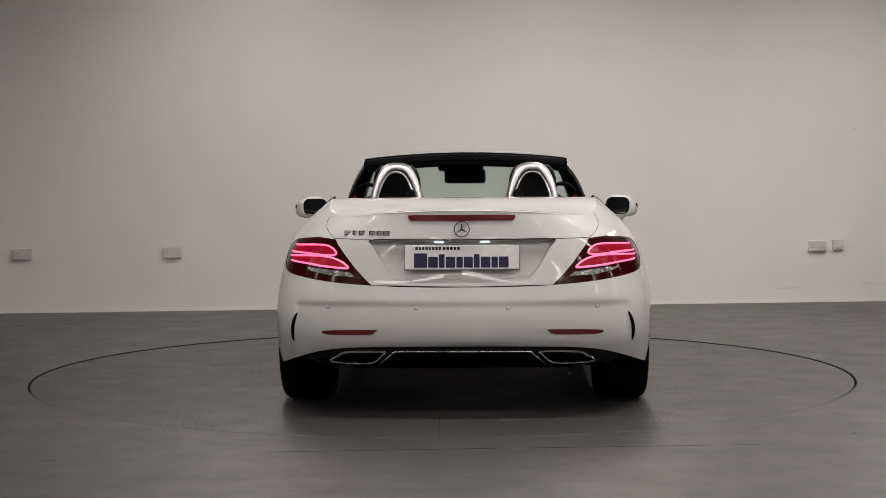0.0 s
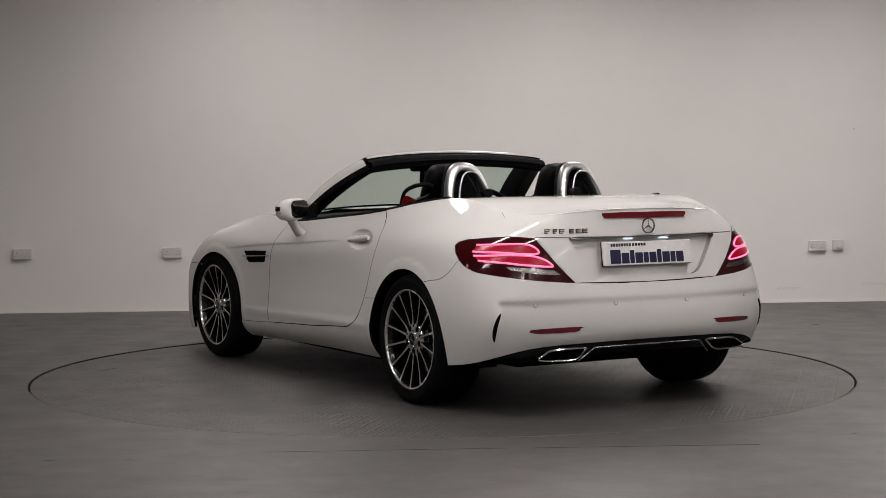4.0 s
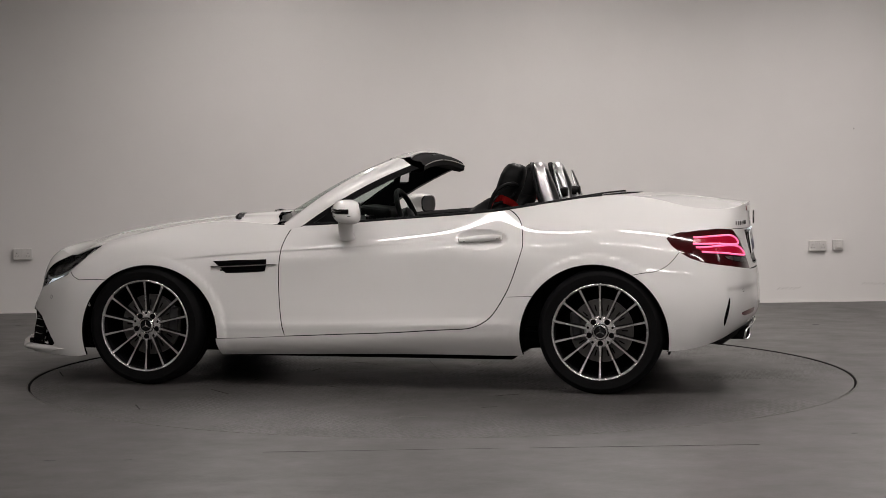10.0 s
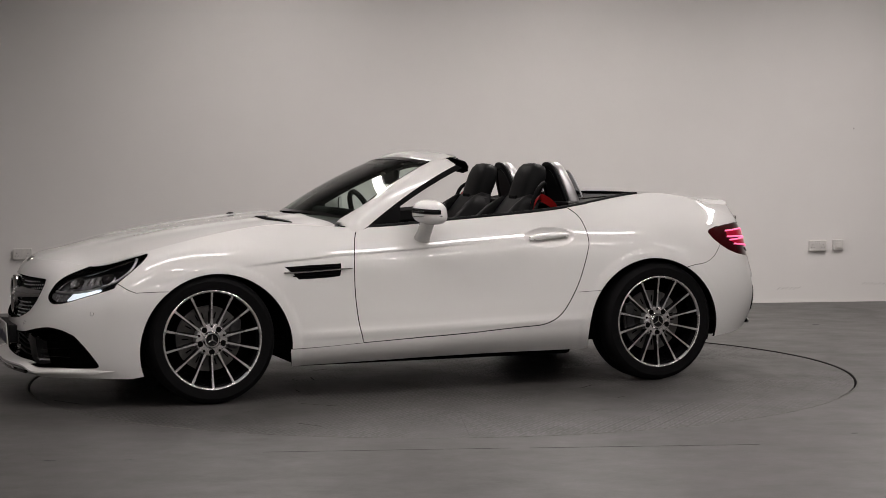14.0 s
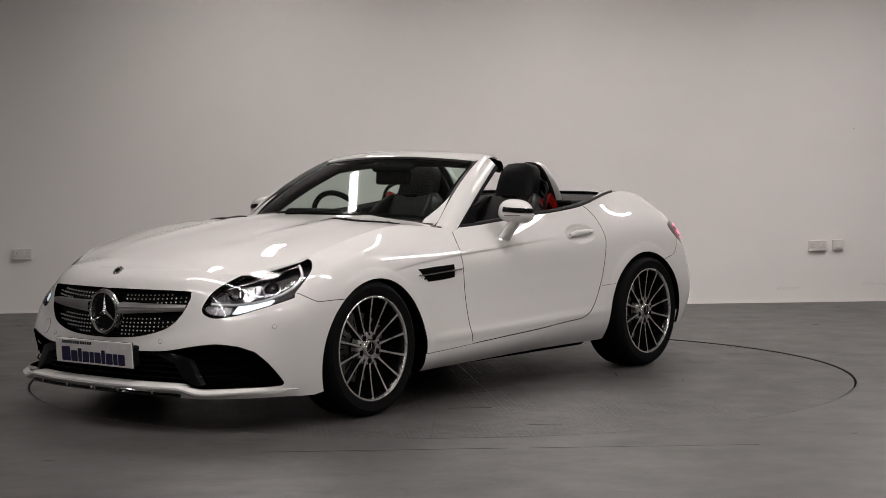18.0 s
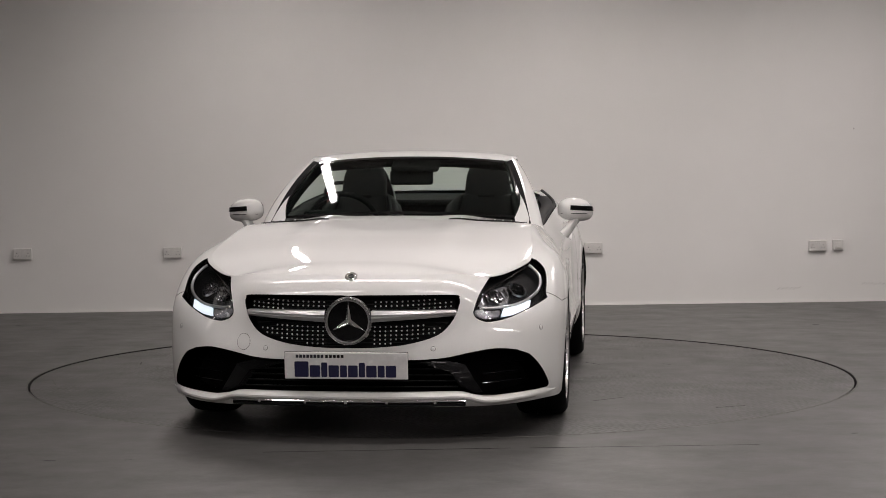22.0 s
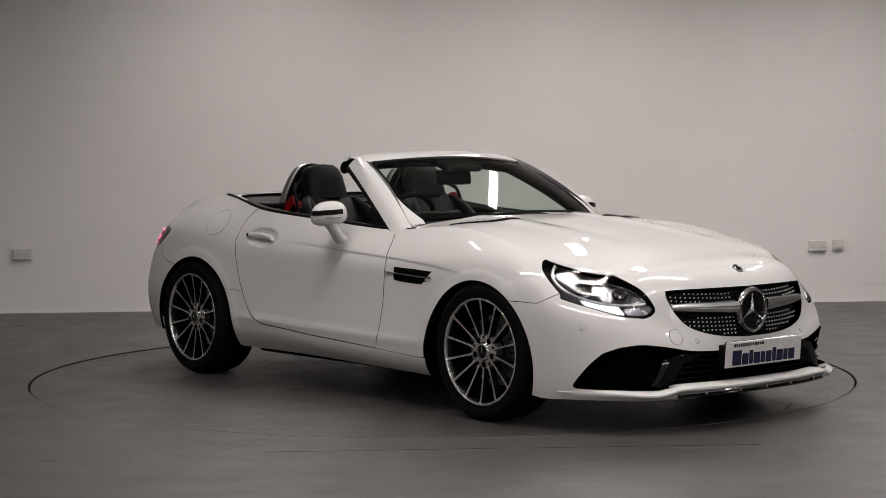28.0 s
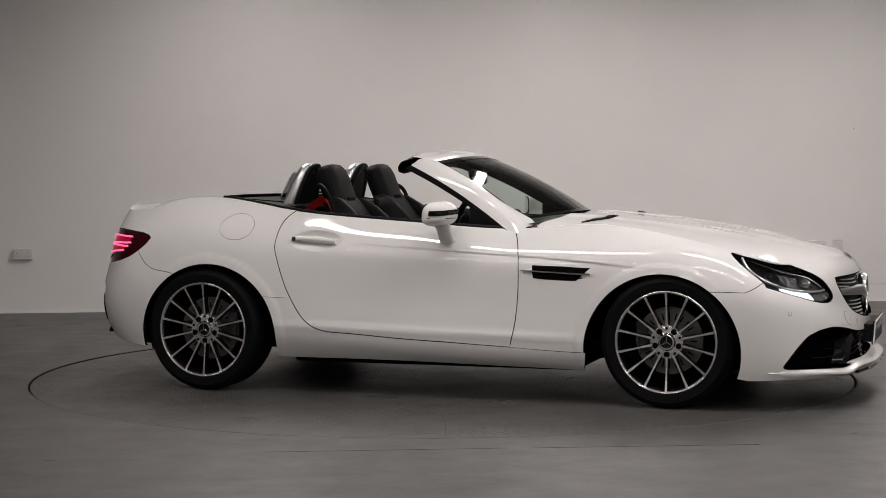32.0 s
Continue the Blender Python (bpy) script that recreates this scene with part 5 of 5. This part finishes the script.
m = spot("side", (-.722, .789), .012, 1)
bm = lathe(bmesh.new(), [(0, .010), (.008, .009), (.011, .004), (.011, -.012)], "z", 16)
bm.transform(m)
part("lock_cylinder", bm, IRON, doors[0], "dark lock cylinder cover", smooth=True)
for sg in SIDES:
    o = [(sg * x, y) for x, y in loop2([(.315, .828), (.322, .862), (.48, .836), (.640, .778), (.648, .748), (.48, .800)], 3)]
    d = top_data(o, lambda x, y: bonnet_z(x, y) + .004, gap=0, step=.01, flange=.003)
    bv = part("bonnet_vent", sheet_mesh("bonnet_vent", [d], DARK, (1,)), DARK, bonnet, "black slotted bonnet vent")
    for k in range(7):
        t = (k + .5) / 7
        x, y = .34 + .28 * t, .842 - .082 * t
        part("vent_bar", new_box((.004, .032, .003), (sg * x, y, float(bonnet_z(np.array(x), np.array(y))) + .006)), SILVER, bonnet)


def mirror_unit(sg):
    """Door mirror: rounded cap, foot, glass and indicator."""
    bm = bmesh.new()
    bmesh.ops.create_uvsphere(bm, u_segments=32, v_segments=20, radius=1)
    for v in bm.verts:
        x, y, z = v.co
        k = 2.6
        r = (abs(x) ** k + abs(y) ** k + abs(z) ** k) ** (1 / k)
        x, y, z = x / r, y / r, z / r
        x *= .098 - .012 * z
        y = y * .105 if y > 0 else y * .085
        z = z * .066 + .008 * (x / .1) * -1
        y = max(y, -.062)
        v.co = (x, y, z)
    base = pose(.890 * sg, .085, .925, 0, 0, -24 * sg) @ Matrix.Diagonal((.92 * sg, .80, .94, 1))
    bm.transform(base)
    m = part("door_mirror", bm, WHITE, car, "white door mirror with a slim indicator strip", smooth=True, sharp=50)
    bm = prism(bmesh.new(), [(p[0], p[1]) for p in round_outline(-.074, -.046, .070, .047, .036)], "y", -.066, -.061)
    bm.transform(base)
    part("mirror_glass", bm, MIRROR, m, "mirror glass")
    bm = prism(bmesh.new(), [(p[0], p[1]) for p in round_outline(-.079, -.051, .075, .052, .040)], "y", -.0635, -.055)
    bm.transform(base)
    part("glass_frame", bm, BLACK_TRIM, m)
    for z, w, r, mt in ((.012, .066, .0055, GLOSS_BLACK), (.004, .07, .0062, GLOSS_BLACK), (-.004, .070, .0055, GLOSS_BLACK), (.005, .07, .0070, CHROME)):
        pts_ = []
        for a in np.linspace(-.55, 1.45, 15):
            x, y = math.sin(a) * .099, math.cos(a) * .1065
            x = math.copysign(abs(math.sin(a)) ** .77 * (.0985 - .012 * z / .06), math.sin(a))
            y = abs(math.cos(a)) ** .77 * .1055
            pts_.append(Vector((x, y, z + .004 - .006 * x / .1)))
        bm = tube(bmesh.new(), pts_[4:12] if mt is CHROME else pts_, r, 8, flat=.3 if mt is CHROME else 1.0)
        bm.transform(base)
        part("indicator_strip", bm, mt, m, "chrome line" if mt is CHROME else "dark indicator strip", smooth=True)
    bm = tube(bmesh.new(), [Vector((math.sin(a) * .100, math.cos(a) * .107, -.022)) for a in np.linspace(-1.3, 1.5, 15)], .0022, 6)
    bm.transform(base)
    part("cap_seam", bm, IRON, m)
    foot = tube(bmesh.new(), [(.905 * sg, .100, .890), (.878 * sg, .106, .850), (.852 * sg, .110, .812), (.832 * sg, .112, .790)], [.026, .024, .025, .028], 16, flat=1.6, up=(0, 1, 0))
    part("mirror_foot", foot, WHITE, m, "white mirror foot", smooth=True)


for sg in SIDES:
    mirror_unit(sg)
    tri = [(.375, .852), (.205, .955), (.185, .950), (.185, .860)]
    bm = prism(bmesh.new(), tri, "x", .705 * sg, .690 * sg)
    part("mirror_triangle", bm, BLACK_TRIM, car, "black window corner piece")
    seal = skin_run(None, along(5, U_DOOR_F + .05, 12.0, 24), .0, sg, 2)
    part("belt_seal", tube(bmesh.new(), [p + Vector((-.010 * sg, 0, .003)) for p in seal], .009, 6), BLACK_TRIM, car, "black window seal", smooth=True)
# ---- cabin ----
for sg in SIDES:
    rows = []
    for u in np.linspace(U_DOOR_F - .2, 11.4, 40):
        p = Vector(skin(np.array(u), np.array(5.0)))
        rows.append([Vector(((p.x - i) * sg, p.y, z)) for i, z in ((.014, p.z - .012), (.020, p.z + .004), (.055, p.z + .008), (.085, p.z - .006), (.095, p.z - .06), (.075, p.z - .10), (.085, .58), (.10, .32))])
    part("door_card", grid_mesh(bmesh.new(), rows), LEATHER, car, "black leather door lining", smooth=True)

TON = both_sides([(0, -.83), (.62, -.83), (.715, -.86)] + curve2([(.715, -.87), (.665, -.955), (.620, -1.10), (.515, -1.235), (.30, -1.328), (0, -1.352)]))
d = top_data(TON, lambda x, y: deck_z(x, y) - .022 - .020 * np.clip((y + 1.25) / .3, 0, 1), gap=0.0, step=.03, flange=.03)
ton = part("tonneau", sheet_mesh("tonneau", [d], BLACK_TRIM, (1,)), BLACK_TRIM, car, "black cover over the folded roof")
for sg in SIDES:
    part("tonneau_hinge", new_box((.05, .12, .02), (.61 * sg, -.93, .945), Euler((0, 0, .25 * sg)).to_matrix(), .006), GLOSS_BLACK, ton)
    part("tonneau_seam", tube(bmesh.new(), [(.30 * sg, -.87, .958), (.30 * sg, -1.05, .970), (.26 * sg, -1.28, .984)], .003, 5), DARK, ton)
part("bulkhead", new_box((1.30, .05, .66), (0, -.90, .62), bevel=.02), FABRIC, car, "black rear bulkhead")
part("shelf", new_box((1.28, .14, .03), (0, -.86, .945), bevel=.012), LEATHER, car, "black trim behind the seats")

# dashboard
dash = part("dashboard", grid_mesh(bmesh.new(), [[Vector((x, y - .10 * (x / .68) ** 2, z - .02 * (x / .68) ** 2)) for y, z in ((.62, .885), (.50, .896), (.36, .885), (.24, .870), (.17, .835), (.15, .78), (.20, .62), (.25, .45), (.25, .3))] for x in np.linspace(-.66, .66, 31)]), LEATHER, car, "black dashboard", smooth=True)
part("instrument_hood", new_box((.36, .20, .075), (.36, .22, .885), Euler((.12, 0, 0)).to_matrix(), .03, 3), LEATHER, dash)
part("centre_console", new_box((.24, .95, .22), (0, -.28, .46), bevel=.03), LEATHER, car, "black centre console")
for x in (-.56, -.13, .13, .58):
    bm = lathe(bmesh.new(), [(.026, -.01), (.034, .006), (.042, .004), (.044, -.01)], "y", 22, (x, .165 - .08 * (x / .66) ** 2, .81))
    part("air_vent", bm, SILVER, dash, "round silver air vent", smooth=True)
part("screen", new_box((.20, .012, .09), (0, .185, .84), Euler((-.2, 0, 0)).to_matrix(), .004), GLOSS_BLACK, dash, "dark display screen")
# wiper trough
part("cowl", grid_mesh(bmesh.new(), [[Vector((x, (.655 - .17 * (x / .67) ** 2) - a, .906 - .030 * (x / .67) ** 2 + b)) for a, b in ((0, -.012), (.03, -.014), (.09, -.004))] for x in np.linspace(-.67, .67, 31)]), BLACK_TRIM, car, "black wiper trough", smooth=True)
# black band round the glass
part("glass_border", band(-.93, .93, .935, .985, .002), GLOSS_BLACK, car, "black printed glass edge", smooth=True, sharp=0)
part("glass_border", band(-.985, .985, .0, .03, .002), GLOSS_BLACK, car, "black printed glass edge", smooth=True, sharp=0)
for sg in SIDES:
    part("glass_border", band(.945 * sg, .995 * sg, .0, .93, .002), GLOSS_BLACK, car, "black printed glass edge", smooth=True, sharp=0)

# steering wheel on the right
wm = pose(.36, .045, .845, 68, 0, 0)
bm = tube(bmesh.new(), [Vector((.186 * math.cos(a), .180 * math.sin(a), 0)) for a in np.linspace(0, 2 * math.pi, 41)[:-1]], .0155, 10, closed=True)
bm.transform(wm)
wheel_rim = part("steering_wheel", bm, LEATHER, car, "black leather steering wheel", smooth=True)
bm = lathe(bmesh.new(), [(0, .03), (.05, .028), (.072, .012), (.075, -.03)], "z", 24)
bm.transform(wm)
part("wheel_boss", bm, LEATHER, wheel_rim, smooth=True)
for a in (0, 180, 270):
    bm = tube(bmesh.new(), [(.06 * math.cos(radians(a)), .06 * math.sin(radians(a)), 0), (.182 * math.cos(radians(a)), .177 * math.sin(radians(a)), 0)], .014, 8, flat=.5)
    bm.transform(wm)
    part("wheel_spoke", bm, SILVER, wheel_rim)
bm = tube(bmesh.new(), [(0, 0, -.02), (0, -.01, -.22)], .035, 12)
bm.transform(wm)
part("steering_column", bm, BLACK_TRIM, car)

# inside mirror and camera housing
im = part("inside_mirror", new_box((.235, .036, .082), (-.005, .010, 1.098), Euler((.12, 0, 0)).to_matrix(), .016, 3), BLACK_TRIM, car, "black inside mirror", smooth=True)
part("mirror_glass", new_box((.210, .003, .064), (-.005, -.0095, 1.099), Euler((.12, 0, 0)).to_matrix(), .001), MIRROR, im)
part("mirror_stalk", tube(bmesh.new(), [(0, .02, 1.12), (0, .05, 1.155), (0, .04, 1.175)], .011, 8), BLACK_TRIM, im)
part("sensor_housing", new_box((.26, .11, .040), (-.03, .025, 1.158), Euler((-.35, 0, 0)).to_matrix(), .018), FABRIC, car, "black sensor housing at the glass")
part("header_panel", new_box((.90, .10, .012), (0, -.11, 1.184), Euler((-.25, 0, 0)).to_matrix(), .005), FABRIC, car, "dark header lining")
for sg in SIDES:
    part("sun_visor", new_box((.36, .012, .09), (.32 * sg, -.045, 1.180), Euler((1.30, 0, 0)).to_matrix(), .005), FABRIC, car, "folded dark sun visor")
    part("roof_latch", new_box((.05, .03, .018), (.40 * sg, -.205, 1.190), bevel=.005), GLOSS_BLACK, car, "black roof latch")


def ring_section(c, w, d, lean, n=24, k=3.0):
    out = []
    for i in range(n):
        a = 2 * math.pi * i / n
        x = math.copysign(abs(math.cos(a)) ** (2 / k), math.cos(a)) * w
        y = math.copysign(abs(math.sin(a)) ** (2 / k), math.sin(a)) * d
        out.append(Vector((c[0] + x, c[1] + y * math.cos(lean), c[2] + y * math.sin(lean))))
    return out


def loft(bm, rings):
    R = [[bm.verts.new(p) for p in r] for r in rings]
    n = len(R[0])
    for A, B in zip(R, R[1:]):
        for k in range(n):
            bm.faces.new((A[k], A[(k + 1) % n], B[(k + 1) % n], B[k]))
    bm.faces.new(R[0])
    bm.faces.new(list(reversed(R[-1])))
    return bm


def seat(sg):
    cx = .36 * sg
    back = loft(bmesh.new(), [ring_section((cx, y, z), w, d, .25) for y, z, w, d in ((-.34, .44, .235, .06), (-.42, .60, .245, .075), (-.52, .78, .245, .070), (-.60, .90, .225, .062), (-.64, .965, .185, .055), (-.66, .995, .140, .050))])
    s = part("seat", back, LEATHER, car, "black leather sports seat with an integrated headrest", smooth=True, sharp=60)
    head = loft(bmesh.new(), [ring_section((cx, y, z), w, d, .22, k=3.4) for y, z, w, d in ((-.635, .955, .135, .052), (-.655, 1.00, .132, .058), (-.675, 1.05, .128, .062), (-.692, 1.10, .122, .062), (-.705, 1.135, .110, .056), (-.713, 1.157, .088, .044), (-.716, 1.166, .05, .024))])
    part("headrest", head, LEATHER, s, "black leather headrest", smooth=True, sharp=60)
    cush = loft(bmesh.new(), [ring_section((cx, y, z), w, d, 1.4) for y, z, w, d in ((-.36, .42, .22, .07), (-.2, .45, .245, .085), (.0, .46, .245, .085), (.10, .455, .22, .06))])
    part("cushion", cush, LEATHER, s, smooth=True, sharp=60)
    for q in (-1, 1):
        bol = loft(bmesh.new(), [ring_section((cx + q * o, y, z), w, d, .25, 16, 2.4) for o, y, z, w, d in ((.215, -.31, .50, .045, .085), (.225, -.40, .66, .05, .10), (.215, -.50, .82, .048, .095), (.185, -.58, .925, .04, .07), (.155, -.625, .98, .02, .04))])
        part("bolster", bol, LEATHER, s, smooth=True, sharp=60)
    part("neck_vent", new_box((.10, .012, .022), (cx, -.588, .985), Euler((-.25, 0, 0)).to_matrix(), .006), FABRIC, s, "black neck-heater outlet")
    # belt guide and webbing on the outer side
    guide = smooth_run([(.590 * sg, -.595, .915), (.590 * sg, -.612, .975), (.582 * sg, -.640, 1.028), (.545 * sg, -.680, 1.056), (.500 * sg, -.715, 1.062), (.470 * sg, -.735, 1.050)], 6)
    part("belt_guide", tube(bmesh.new(), guide, .0085, 8, flat=1.3), LEATHER, s, "black belt guide loop", smooth=True)
    low = smooth_run([(.585 * sg, -.600, .945), (.560 * sg, -.660, .968), (.510 * sg, -.700, .990), (.480 * sg, -.720, 1.010)], 5)
    part("belt_guide", tube(bmesh.new(), low, .0075, 8), LEATHER, s, "black belt guide loop", smooth=True)


def seat_belt(sg):
    ox = .555 * sg
    path = smooth_run([(ox + .02 * sg, -.50, .62), (ox + .018 * sg, -.555, .80), (ox + .020 * sg, -.600, .93), (ox + .020 * sg, -.640, .982), (ox + .010 * sg, -.690, .974), (ox - .002 * sg, -.745, .940), (ox - .004 * sg, -.775, .90)], 6)
    bm = bmesh.new()
    rows = []
    for p in path:
        t = min(max((-.61 - p.y) / .06, 0), 1)
        w = Vector((.8 * sg, -.35, 0)).normalized().lerp(Vector((.45 * sg, .10, .85)), t).normalized() * .026
        rows.append([p - w, p + w])
    grid_mesh(bm, rows)
    bmesh.ops.solidify(bm, geom=bm.faces[:], thickness=.003)
    b = part("seat_belt", bm, RED, car, "bright red seat belt")
    part("belt_tongue", new_box((.05, .014, .05), (ox + .016 * sg, -.552, .840), Euler((-.2, 0, -.4 * sg)).to_matrix(), .005), BLACK_TRIM, b)
    part("belt_plate", new_box((.030, .012, .035), (ox + .018 * sg, -.540, .800), Euler((-.2, 0, -.4 * sg)).to_matrix(), .003), CHROME, b)


def roll_bar(sg):
    cx = .352 * sg
    def arch_run(side_pts):
        half = [(p[0], p[1]) for p in smooth_run([(a, b, 0) for a, b in side_pts], 4)]
        return [(-x, z) for x, z in half[:-1]] + half[::-1]
    def rows(run, ys, th):
        R = []
        for x, z in run:
            lean = -.30 * (1.176 - z)
            taper = (1.176 - z) * .06
            R.append([Vector((cx + x, y + lean + (-taper if y < -.81 else 0), z)) for y in ys])
        return R
    outer = arch_run([(.142, .93), (.135, 1.0), (.117, 1.07), (.095, 1.125), (.069, 1.158), (.034, 1.174), (0, 1.177)])
    inner = arch_run([(.100, .93), (.094, 1.0), (.078, 1.053), (.059, 1.095), (.040, 1.120), (.019, 1.131), (0, 1.133)])
    def shell(y0, y1, mat, name, label, parent):
        """A hoop of rounded section between the outer and the inner arch."""
        O, I = rows(outer, (y0, y1), 0), rows(inner, (y0, y1), 0)
        R = []
        for o, i in zip(O, I):
            c = (o[0] + o[1] + i[0] + i[1]) / 4
            a, d = ((o[0] + o[1]) - (i[0] + i[1])) / 4, ((o[1] + i[1]) - (o[0] + i[0])) / 4
            ring = []
            for k in range(16):
                u, v = math.cos(math.pi * k / 8), math.sin(math.pi * k / 8)
                ring.append(c + a * math.copysign(abs(u) ** .75, u) + d * math.copysign(abs(v) ** .75, v))
            R.append(ring)
        return part(name, loft(bmesh.new(), R), mat, parent, label, smooth=True, sharp=70)
    rb = shell(-.803, -.858, BAR_SILVER, "roll_bar", "brushed silver roll-over bar with a dark inner pane", car)
    shell(-.780, -.804, LEATHER, "front_pad", "black padded front", rb)
    bm = bmesh.new()
    P = rows(inner, (-.785,), 0)
    vs = [bm.verts.new(p[0]) for p in P]
    bm.faces.new(vs)
    part("inner_panel", bm, LEATHER, rb, "black inner panel")
    bm = bmesh.new()
    ring = [(x * .95, .965 + (z - .965) * .97) for x, z in inner if z > .962]
    vs = [bm.verts.new(Vector((cx + x, -.880 - .34 * (1.176 - z) - .02, z))) for x, z in ring]
    bm.faces.new(vs)
    part("wind_pane", bm, SMOKE, rb, "smoked wind-stop pane")
    part("pane_frame", tube(bmesh.new(), [Vector((cx + x * 1.04, -.880 - .34 * (1.176 - z) - .02, z)) for x, z in ring], .0045, 8), BAR_SILVER, rb, smooth=True)
    part("pane_knob", lathe(bmesh.new(), [(0, -.975), (.022, -.975), (.026, -.970), (.026, -.93)], "y", 22, (cx - .075 * sg, 0, 1.015)), BLACK_TRIM, rb, "black pivot knob", smooth=True)


for sg in SIDES:
    seat(sg)
    seat_belt(sg)
    roll_bar(sg)

part("latch_cover", new_box((.25, .012, .022), (0, -.198, 1.212), Euler((-.7, 0, 0)).to_matrix(), .004), HOUSING, car, "dark grey latch cover in the header")
for sg in SIDES:
    for x in (.415, .44, .465):
        part("latch_slot", new_box((.014, .008, .010), (x * sg, -.222 + .02 * (x / .56) ** 2, 1.196 - .033 * (x / .566) ** 2), bevel=.002), DARK_CHROME, car)
    part("header_ridge", tube(bmesh.new(), [(x * sg, -.234 - .012 * (x / .566) ** 2, 1.192 - .034 * (x / .566) ** 2) for x in np.linspace(.02, .55, 14)], .003, 6), GLOSS_BLACK, car, smooth=True)


# ---- turning ----
TURN = [(0, -1.45), (4.571, 34.94), (9.143, 71.50), (13.714, 107.77), (18.286, 143.99), (22.857, 180.31), (27.429, 215.96), (32, 251.38)]
OFFSET = Vector((0.1359, 0.2477, 0))


def motions():
    """The table turns at an even pace and carries the car, which stands a little off its middle."""
    at, deg = [t for t, _ in TURN], [a for _, a in TURN]
    rows_car, rows_table = [], []
    for k in range(33):
        a = float(np.interp(k, at, deg))
        rows_table.append((k, pose(0, 0, 0, 0, 0, a)))
        rows_car.append((k, pose(0, 0, 0, 0, 0, a) @ Matrix.Translation(OFFSET)))
    walk(turntable, rows_table)
    walk(car, rows_car)


motions()
